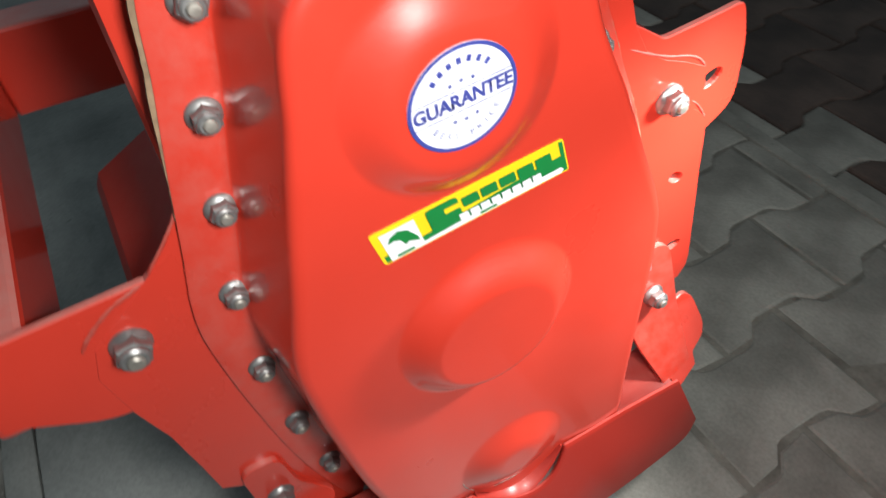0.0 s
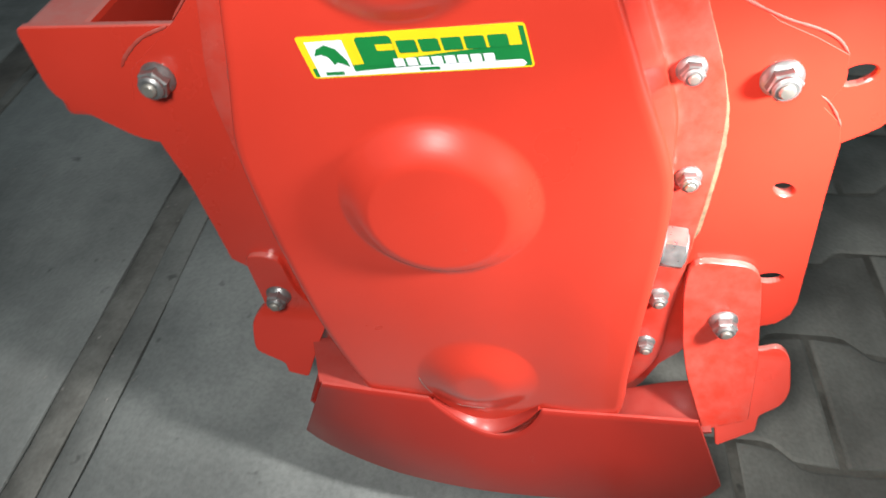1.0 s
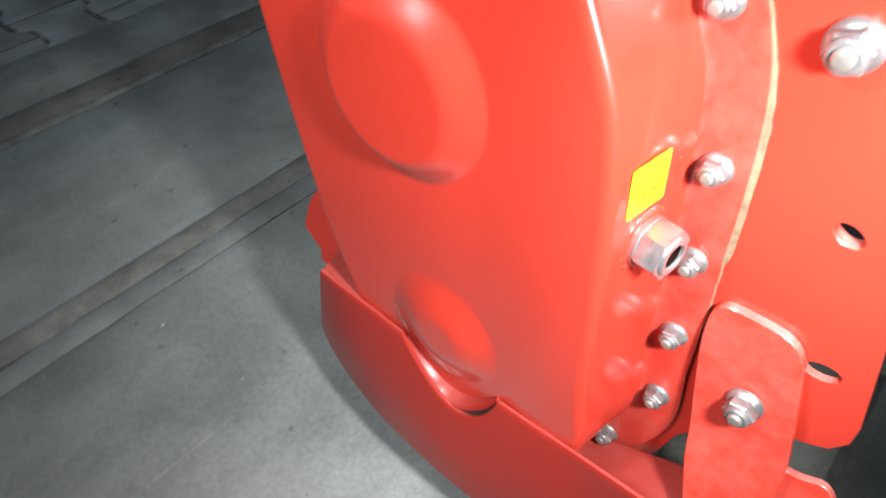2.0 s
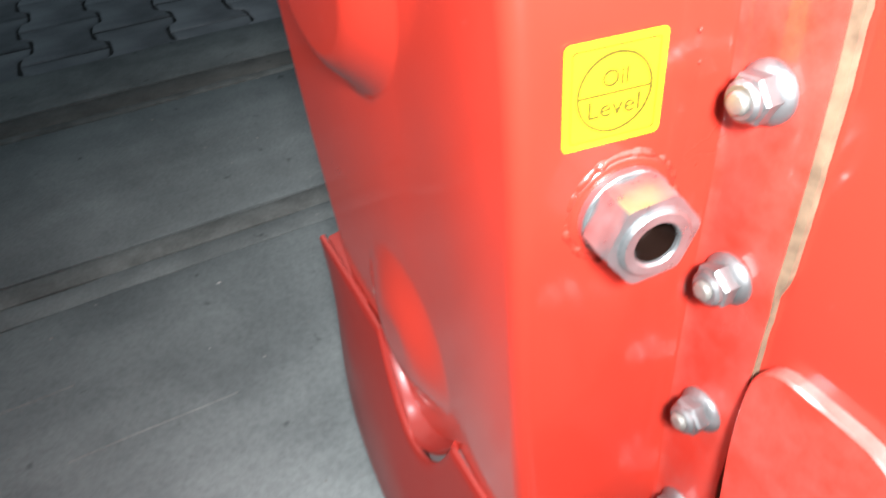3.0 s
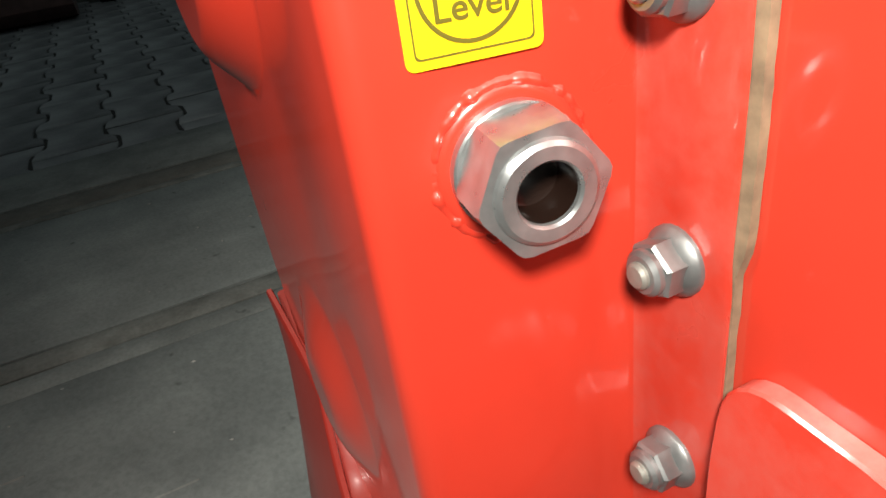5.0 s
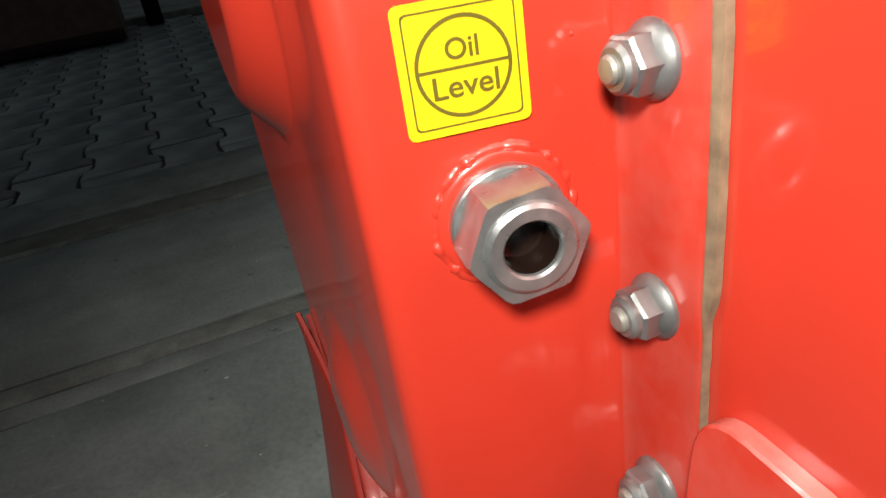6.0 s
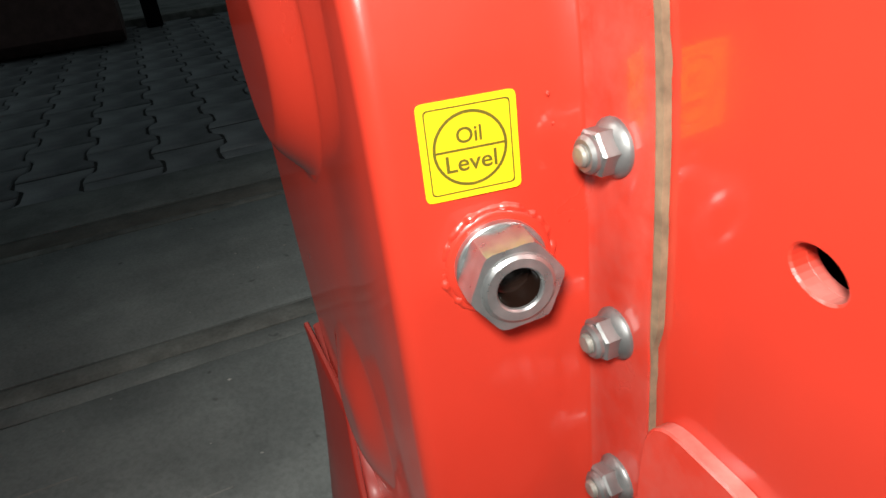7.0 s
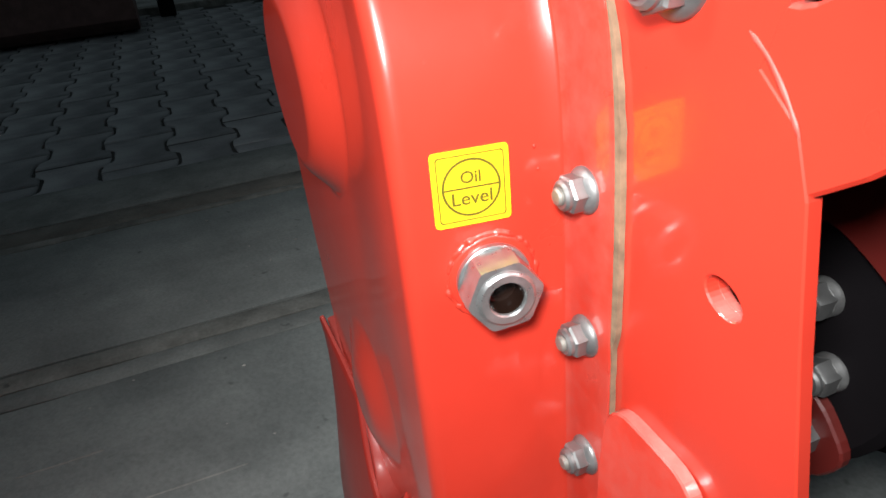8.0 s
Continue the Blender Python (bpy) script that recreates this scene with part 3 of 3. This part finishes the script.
part("rim", ring_shape(ellipse(0, 0, 0.0385, 0.0365, 56), ellipse(0, 0, 0.0358, 0.0338, 56), seal, 0.0008), BLUE, seal_sticker)
for yy in (0.0072, -0.0078):
    part("band_line", flat_shape([(-0.036, yy), (0.036, yy), (0.036, yy + 0.0008), (-0.036, yy + 0.0008)], seal, 0.0008), BLUE, seal_sticker)
lettering("GUARANTEE", 0.0135, seal, BLUE, seal_sticker, 0, 0, 0.0008, 0, 0.90, 0.00055)
for i, ch in enumerate("BEST PRICE"):
    a = radians(-90 + (i - 4.5) * 12.5)
    if ch != " ":
        lettering(ch, 0.0062, seal, BLUE, seal_sticker, 0.0265 * math.cos(a), 0.0265 * math.sin(a), 0.0008, a + math.pi / 2)
for i in range(7):
    a = radians(90 - (i - 3) * 15)
    c, s = math.cos(a), math.sin(a)
    pts = [(0.0265 * c + u * s + v * c, 0.0265 * s - u * c + v * s) for u, v in ((-0.0016, -0.0022), (0.0016, -0.0022), (0.0016, 0.0022), (-0.0016, 0.0022))]
    part("print_bar", flat_shape(pts, seal, 0.0008), BLUE, seal_sticker)
for px, py in ((0, 0.0135), (-0.008, 0.0125), (0.008, 0.0125), (0, -0.0145), (-0.008, -0.0135), (0.008, -0.0135)):
    part("print_dot", flat_shape(ellipse(px, py, 0.0014, 0.0014, 8), seal, 0.0008), BLUE, seal_sticker)

# long maker's sticker on the flat front: plain shapes in its colours
brand = basis((0.0025, -0.0003, 0.7365), (1, 0, 0.0975), (0, 0, 1))
W2, H2 = 0.0815, 0.0172
skew = 0.003


def sk(points):
    return [(x - skew * y / H2, y) for x, y in points]


brand_sticker = part("brand_sticker", thick_shape(sk(rounded_rect(2 * W2, 2 * H2, 0.003)), brand, 0.0, 0.0005), YELLOW, tiller, "long yellow, green and white sticker")
def patch(name, points, lift, material):
    return part(name, flat_shape(sk(points), brand, lift), material, brand_sticker)


def bar(x0, y0, x1, y1, r=0.0012):
    return [((x0 + x1) / 2 + px, (y0 + y1) / 2 + py) for px, py in rounded_rect(x1 - x0, y1 - y0, r)]


patch("green_field", [(-0.079, -0.0155), (0.0795, -0.0155), (0.0795, 0.0012), (0.060, 0.0010), (0.030, -0.0010), (0.0, -0.0035), (-0.045, -0.0072), (-0.079, -0.0085)], 0.0009, GREEN)
patch("green_edge", [(0.0765, -0.0155), (0.0800, -0.0150), (0.0800, 0.0150), (0.0765, 0.0155)], 0.0010, GREEN)
patch("white_stripe", [(-0.060, -0.0157), (0.074, -0.0157), (0.0768, -0.0130), (0.0745, -0.0100), (0.03, -0.0100), (-0.02, -0.0112), (-0.060, -0.0130)], 0.0012, WHITE)
patch("white_panel", [(-0.0755, -0.0155), (-0.0475, -0.0155), (-0.0475, 0.0135), (-0.0755, 0.0135)], 0.0014, WHITE)
patch("green_mark", [(-0.0725, 0.0020), (-0.0690, 0.0075), (-0.0620, 0.0105), (-0.0550, 0.0070), (-0.0500, -0.0030), (-0.0495, -0.0080), (-0.0535, -0.0060), (-0.0575, -0.0040),
                     (-0.0605, -0.0060), (-0.0625, 0.0005), (-0.0670, 0.0030)], 0.0017, GREEN)
patch("mark_bar", bar(-0.0700, -0.0142, -0.0560, -0.0115, 0.0008), 0.0017, GREEN)
# the maker's word as plain blocks: one tall with a yellow core, five low
patch("word_block", bar(-0.0385, -0.0085, -0.0125, 0.0148, 0.0035), 0.0017, GREEN)
patch("block_core", bar(-0.0250, 0.0035, -0.0125, 0.0085, 0.0006), 0.0020, YELLOW)
for i in range(5):
    x0 = -0.0098 + i * 0.0160
    patch("word_block", bar(x0, 0.0006, x0 + 0.0138, 0.0104), 0.0017, GREEN)
for i in range(8):
    x0 = -0.0160 + i * 0.0092
    patch("word_block", bar(x0, -0.0094, x0 + 0.0076, -0.0030, 0.0008), 0.0026, WHITE)
patch("word_bar", bar(0.0, -0.0142, 0.015, -0.0118, 0.0006), 0.0017, GREEN)


# ---- skid under the gear case ----
def strip(bm, top, bottom, thick, n=40, notch=None):
    """A bent plate ruled between two 3D edges, with thickness and rounded rims."""
    def curve(pts):
        out = []
        p = [Vector(q) for q in pts]
        m = len(p)
        for i in range(n + 1):
            u = i / n * (m - 1)
            k = min(int(u), m - 2)
            t = u - k
            a, b, c, d = p[max(k - 1, 0)], p[k], p[k + 1], p[min(k + 2, m - 1)]
            out.append(0.5 * (2 * b + (c - a) * t + (2 * a - 5 * b + 4 * c - d) * t * t + (3 * b - a - 3 * c + d) * t ** 3))
        return out
    A, B = curve(top), curve(bottom)
    edge = list(A)
    if notch:
        cx, low, rise = notch
        for i, p in enumerate(A):
            z = low + rise * (p.x - cx) ** 2
            if z < p.z:
                A[i] = p.lerp(B[i], (p.z - z) / (p.z - B[i].z))
    rings = []
    for i in range(n + 1):
        j, k = max(i - 1, 0), min(i + 1, n)
        nrm = (edge[k] - edge[j]).cross(B[i] - edge[i])
        nrm.normalize()
        down = (B[i] - A[i]).normalized()
        h = thick / 2
        mid = A[i].lerp(B[i], 0.5)
        rings.append([A[i] + nrm * h * 0.6, A[i] + down * h + nrm * h, A[i] + down * 3 * h + nrm * h, mid + nrm * h, B[i] - down * h + nrm * h, B[i] + nrm * h * 0.6,
                      B[i] - nrm * h * 0.6, B[i] - down * h - nrm * h, mid - nrm * h, A[i] + down * 3 * h - nrm * h, A[i] + down * h - nrm * h, A[i] - nrm * h * 0.6])
    return loft(bm, rings, True, True, True)


bm = bmesh.new()
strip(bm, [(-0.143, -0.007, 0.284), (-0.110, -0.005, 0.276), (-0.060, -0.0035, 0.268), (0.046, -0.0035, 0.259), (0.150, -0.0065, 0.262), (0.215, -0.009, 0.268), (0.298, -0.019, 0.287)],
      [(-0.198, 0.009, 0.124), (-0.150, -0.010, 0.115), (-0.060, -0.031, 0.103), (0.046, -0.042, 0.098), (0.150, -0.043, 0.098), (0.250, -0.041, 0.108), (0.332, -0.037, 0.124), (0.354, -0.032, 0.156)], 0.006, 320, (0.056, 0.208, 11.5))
skid = part("skid_guard", bm, RED_DUSTY_SHADE, tiller, "curved dull red guard plate across the foot of the gear case", True, 45)

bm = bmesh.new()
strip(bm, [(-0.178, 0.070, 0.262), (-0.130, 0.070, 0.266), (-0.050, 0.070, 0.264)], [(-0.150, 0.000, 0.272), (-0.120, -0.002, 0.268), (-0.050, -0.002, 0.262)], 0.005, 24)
part("guard_shelf", bm, RED_DUSTY_SHADE, tiller, "red shelf joining guard and gear case", True, 45)
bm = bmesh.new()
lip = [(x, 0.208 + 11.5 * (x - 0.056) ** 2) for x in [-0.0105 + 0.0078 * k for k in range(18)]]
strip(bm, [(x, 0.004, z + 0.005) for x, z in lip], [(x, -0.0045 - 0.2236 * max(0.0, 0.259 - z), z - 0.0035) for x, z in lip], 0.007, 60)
part("guard_shelf", bm, RED_DUSTY_SHADE, tiller, "dusty red lip under the lower bulge", True, 45)
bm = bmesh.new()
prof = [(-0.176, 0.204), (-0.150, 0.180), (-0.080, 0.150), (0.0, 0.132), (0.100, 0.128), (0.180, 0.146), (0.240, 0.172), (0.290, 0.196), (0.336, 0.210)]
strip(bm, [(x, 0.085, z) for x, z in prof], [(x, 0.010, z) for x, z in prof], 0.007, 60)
part("skid_sole", bm, RED_DUSTY_SHADE, tiller, "red skid sole under the gear case", True, 45)


def bent_plate(outline, y0, thick, bend, slope=0.763, lean=0.0):
    """A plate in the x-z plane whose foot is bent forward below the height bend."""
    bm = plate(outline, y0, y0 + thick, (), 0.0010)
    for k in range(9):
        z = bend + 0.016 - 0.004 * k
        bmesh.ops.bisect_plane(bm, geom=bm.verts[:] + bm.edges[:] + bm.faces[:], plane_co=(0, 0, z), plane_no=(0, 0, 1))
    for v in bm.verts:
        d = bend + 0.016 - v.co.z
        if d > 0:
            v.co.y -= slope * (d * d / 0.064 if d < 0.032 else d - 0.016)
        v.co.y -= lean * max(0.0, 0.44 - v.co.z)
    return bm


BRACKET_R = round_corners([(0.2690, 0.4405), (0.343, 0.4375), (0.358, 0.378), (0.3765, 0.296), (0.378, 0.223), (0.326, 0.206), (0.297, 0.272), (0.286, 0.312), (0.2705, 0.392)],
                          [0.034, 0.026, 0.02, 0.01, 0.004, 0.003, 0.01, 0.01, 0.03], 6)
part("skid_bracket", bent_plate(BRACKET_R, 0.0852, 0.0076, 0.303, 0.42, 0.13), RED_FLANGE, tiller, "thick red skid bracket bent forward at its foot", True, 35)
nut_and_stud(tiller, 0.3225, 0.0738, 0.355, 0.024, 0.2, 1.35, 0.65)
TOE_R = round_corners([(0.354, 0.290), (0.385, 0.290), (0.405, 0.297), (0.420, 0.285), (0.4255, 0.250), (0.4175, 0.235), (0.392, 0.222), (0.390, 0.206), (0.345, 0.187), (0.335, 0.240)],
                      [0.01, 0.01, 0.01, 0.01, 0.012, 0.008, 0.003, 0.003, 0.004, 0.01], 4)
part("skid_toe", bent_plate(TOE_R, 0.0880, 0.0060, 0.297), RED, tiller, "rounded red skid toe", True, 35)
BRACKET_L = round_corners([(-0.243, 0.404), (-0.199, 0.404), (-0.190, 0.340), (-0.172, 0.310), (-0.156, 0.291), (-0.172, 0.252), (-0.183, 0.222), (-0.210, 0.226), (-0.214, 0.236), (-0.255, 0.250), (-0.258, 0.284), (-0.243, 0.304), (-0.237, 0.309)],
                          [0.022, 0.022, 0.02, 0.01, 0.004, 0.01, 0.004, 0.003, 0.003, 0.008, 0.020, 0.014, 0.004], 5)
part("skid_bracket", bent_plate(BRACKET_L, 0.0856, 0.0072, 0.303, 0.62), RED, tiller, "red skid bracket bent forward at its foot", True, 35)
nut_and_stud(tiller, -0.2135, 0.0858, 0.332, 0.024, 0.2, 1.35, 0.65)
# ---- frame behind the side plates ----
bm = bmesh.new()
box(bm, (-0.382, 0.1006, 0.590), (-0.319, 0.90, 0.690), 0.006)
part("frame_beam", bm, RED, tiller, "red frame beam")
bm = bmesh.new()
box(bm, (-0.3185, 0.600, 0.590), (0.250, 0.660, 0.703), 0.005)
part("cross_beam", bm, RED, tiller, "red box beam across the frame")
bm = bmesh.new()
box(bm, (-0.185, 0.1145, 0.420), (0.180, 0.399, 0.960), 0.012)
part("gear_housing", bm, RED, tiller, "red welded gear housing")
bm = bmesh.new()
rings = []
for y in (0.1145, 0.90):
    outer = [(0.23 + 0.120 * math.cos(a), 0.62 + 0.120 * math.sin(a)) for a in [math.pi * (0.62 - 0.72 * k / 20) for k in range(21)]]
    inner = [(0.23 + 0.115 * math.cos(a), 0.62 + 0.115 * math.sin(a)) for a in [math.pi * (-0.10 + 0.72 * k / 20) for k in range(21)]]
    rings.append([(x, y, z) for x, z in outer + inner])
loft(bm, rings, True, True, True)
part("rotor_hood", bm, RED_SHEEN, tiller, "curved dull red rotor hood, pinkish sheen in its colour", True, 40)
# bearing carrier with three nuts, behind the side plate
bm = bmesh.new()
turned(bm, [(0.0, 0.122), (0.006, 0.128), (0.03, 0.128), (0.034, 0.08)], 48, Matrix.Translation((0.222, 0.222, 0.455)) @ Matrix.Rotation(radians(90), 4, "Z"))
part("bearing_carrier", bm, BLACK, tiller, "black greasy bearing carrier", True, 40)
for x, z in ((0.286, 0.474), (0.299, 0.428), (0.297, 0.381)):
    nut_and_stud(tiller, x, 0.222, z, 0.0205, 0.4, 1.2, 0.8)
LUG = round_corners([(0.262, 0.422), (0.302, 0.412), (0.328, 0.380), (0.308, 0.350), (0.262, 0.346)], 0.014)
part("carrier_lug", plate(LUG, 0.214, 0.2215), RED_SHADE, tiller, "small red lug, shade in its colour")

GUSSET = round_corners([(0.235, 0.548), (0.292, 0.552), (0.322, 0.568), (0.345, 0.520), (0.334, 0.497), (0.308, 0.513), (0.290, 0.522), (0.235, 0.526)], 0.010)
part("rear_gusset", plate(GUSSET, 0.2125, 0.2205), RED_SHADE, tiller, "red gusset above the bearing carrier, shade in its colour")
bm = bmesh.new()
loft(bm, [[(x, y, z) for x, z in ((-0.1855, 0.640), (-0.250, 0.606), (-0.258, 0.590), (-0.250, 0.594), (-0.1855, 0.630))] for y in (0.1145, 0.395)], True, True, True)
part("hood_skirt", bm, RED_DUSTY_SHADE, tiller, "dark red skirt beside the gear housing")

# rotor: shaft, two flanges and bent tines that carry the machine
bm = bmesh.new()
turned(bm, [(0.115, 0.040), (0.85, 0.040)], 24, Matrix.Translation((0.046, 0.0, 0.312)) @ Matrix.Rotation(radians(90), 4, "Z"))
part("rotor_shaft", bm, RED_DUSTY_SHADE, tiller, "red rotor shaft", True, 40)
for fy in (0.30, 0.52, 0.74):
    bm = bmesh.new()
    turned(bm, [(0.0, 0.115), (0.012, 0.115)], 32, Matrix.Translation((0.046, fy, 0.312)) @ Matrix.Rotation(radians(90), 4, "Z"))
    part("rotor_flange", bm, RED_DUSTY_SHADE, tiller, smooth=True)
    for k in range(4):
        a = -math.pi / 2 + k * math.pi / 2
        side = 1 if k % 2 else -1
        u = Vector((math.cos(a), 0, math.sin(a)))
        v = Vector((-math.sin(a), 0, math.cos(a)))
        o = Vector((0.046, fy + (0.018 if side > 0 else -0.008), 0.312))
        bm = bmesh.new()
        rings = []
        for r, w, lean, off in ((0.07, 0.030, 0.0, 0.0), (0.16, 0.030, 0.006, 0.0), (0.23, 0.028, 0.020, 0.0), (0.275, 0.026, 0.034, 0.008), (0.298, 0.024, 0.042, 0.026), (0.306, 0.018, 0.046, 0.060)):
            c = o + u * r + v * lean + Vector((0, side * off, 0))
            n2 = (Vector((0, 1, 0)) * 0.004) if off < 0.02 else u * 0.004
            rings.append([c + v * w + n2, c - v * w + n2, c - v * w - n2, c + v * w - n2])
        loft(bm, rings, True, True, True)
        part("tine", bm, BLACK, tiller, "dark bent steel tine", False)

# ---- yard round about ----
strip_ob = thing("edging_strip", (1.16, 0.5, 0.0), "pale concrete edging strip laid among the pavers", "edging", kind="structure")
bm = bmesh.new()
box(bm, (1.128, -9.0, -0.03), (1.172, 11.0, 0.006), 0.004)
part("edging", bm, PAVER, strip_ob)

kerb = thing("kerb", (-5.6, 0, 0.0), "low dark concrete kerb at the far edge of the yard", "kerb", kind="structure")
bm = bmesh.new()
box(bm, (-5.75, -8.0, -0.03), (-5.60, 12.0, 0.05), 0.01)
part("kerb_stone", bm, DIRT, kerb)
bm = bmesh.new()
box(bm, (-12.0, -8.0, -0.03), (-5.755, 12.0, 0.035), 0.01)
part("apron", bm, CONCRETE_B, kerb)

# dark implement parked at the edge of the torch light
imp = thing("parked_implement", (-4.9, -0.7, 0.0), "dark rusty implement body on a short leg", "farm machine")
bm = bmesh.new()
prof = [(-5.55, 0.10), (-5.30, 0.03), (-4.95, 0.0), (-4.72, 0.02), (-4.62, 0.10), (-4.66, 0.55), (-5.45, 0.62)]
loft(bm, [[(x, y, z) for x, z in prof] for y in (-1.9, -0.28, -0.22)], True, True, True)
part("body", bm, RUST, imp, smooth=True, angle=35)
bm = bmesh.new()
box(bm, (-5.42, -0.07, 0.0), (-5.32, 0.05, 0.50), 0.012)
box(bm, (-5.42, -0.25, 0.40), (-5.32, 0.05, 0.48), 0.012)
part("leg", bm, BLACK, imp)

# pavers last: single ones near the walk, the rest of the yard joined
def joined_pavers(name, me, x0, x1, y0, y1, joint_x, line_y, hole, label):
    """The same bond as lay_pavers in one mesh, leaving out the stretch where single pavers lie."""
    src = [v.co.copy() for v in me.vertices]
    faces = [tuple(p.vertices) for p in me.polygons]
    verts, polys = [], []
    for row in range(math.floor((y0 - line_y) / 0.207), math.ceil((y1 - line_y) / 0.207)):
        y = line_y + (row + 0.5) * 0.207
        shift = joint_x + (0.16 if row % 2 else 0.0)
        for k in range(math.floor((x0 - shift) / 0.32) + 1, math.ceil((x1 + 0.05 - shift) / 0.32) - 1):
            x = shift + k * 0.32 + 0.16
            if hole[0] <= y < hole[1] and hole[2] <= x < hole[3]:
                continue
            n0 = len(verts)
            verts += [(c.x + x * U, c.y + y * U, c.z - 0.001) for c in src]
            polys += [tuple(n0 + i for i in f) for f in faces]
    out = bpy.data.meshes.new(name)
    out.from_pydata(verts, [], polys)
    out.materials.append(me.materials[0])
    return tagged(new(name, out), label, "pavement", kind="stuff")


pave_r = thing("pavement_near", (0.7, 0.2, 0.0), "grey dumbbell-shaped interlocking concrete pavers", "pavement", kind="structure")
bm = bmesh.new()
box(bm, (0.10, -9.0, -0.05), (1.125, 11.0, -0.0045))
part("joint_sand", bm, SAND, pave_r)
me = paver_mesh("paver_grey", PAVER, 0.0034)
lay_pavers(pave_r, me, 0.10, 1.36, -1.19, 2.2, 0.592, 0.0985, 3)
joined_pavers("pavement_near_rest", me, 0.10, 1.36, -9.0, 11.0, 0.592, 0.0985, (-1.40, 2.30, -9, 9), "grey interlocking concrete pavers further along the yard")
pave_e = thing("pavement_edge", (2.0, 0.2, 0.0), "brown interlocking concrete pavers", "pavement", kind="structure")
me = paver_mesh("paver_brown", PAVER_R)
lay_pavers(pave_e, me, 1.17, 2.6, -0.5, 2.5, 0.592, 0.0985, 4)
joined_pavers("pavement_edge_rest", me, 1.17, 7.5, -9.0, 11.0, 0.592, 0.0985, (-0.56, 2.60, 0, 2.60), "brown interlocking concrete pavers further off")
pave_f = thing("pavement_far", (-3.0, 0.2, 0.0), "dark grey interlocking pavers beyond the slabs", "pavement", kind="structure")
bm = bmesh.new()
box(bm, (-5.60, -9.0, -0.05), (-1.45, 11.0, -0.0070))
part("joint_sand", bm, SOIL, pave_f)
me = paver_mesh("paver_dark", PAVER_B, 0.0055)
lay_pavers(pave_f, me, -5.62, -1.42, -1.9, 2.6, -1.76, 0.046, 5)
joined_pavers("pavement_far_rest", me, -5.62, -1.42, -9.0, 11.0, -1.76, 0.046, (-2.03, 2.74, -9, 9), "dark grey interlocking pavers further along the yard")


# loose grit on the slabs
rng = random.Random(11)
verts, polys = [], []
for k in range(160):
    x, y = rng.uniform(-1.3, 0.2), rng.uniform(-0.75, 0.9)
    r = rng.choice((0.0012, 0.0016, 0.0022, 0.0032)) * rng.uniform(0.8, 1.3)
    n0 = len(verts)
    for a, b, c in ((0, 0, 1), (1, 0, 0), (0.2, 1, 0.1), (-0.9, 0.3, 0), (-0.2, -0.9, 0.1), (0, 0, -0.6)):
        verts.append(((x + r * a * rng.uniform(0.7, 1.6)) * U, (y + r * b * rng.uniform(0.7, 1.6)) * U, (0.0027 + r * 0.7 * c * rng.uniform(0.6, 1.0)) * U))
    for i in range(4):
        j = (i + 1) % 4
        polys += [(n0, n0 + 1 + i, n0 + 1 + j), (n0 + 5, n0 + 1 + j, n0 + 1 + i)]
me = bpy.data.meshes.new("grit")
me.from_pydata(verts, [], polys)
me.materials.append(make_flat("pale_grit", (0.42, 0.41, 0.38), 0.8, 0.5, 30.0))
tagged(new("grit", me), "scattered pale grit lying on the concrete slabs", "grit", kind="stuff")
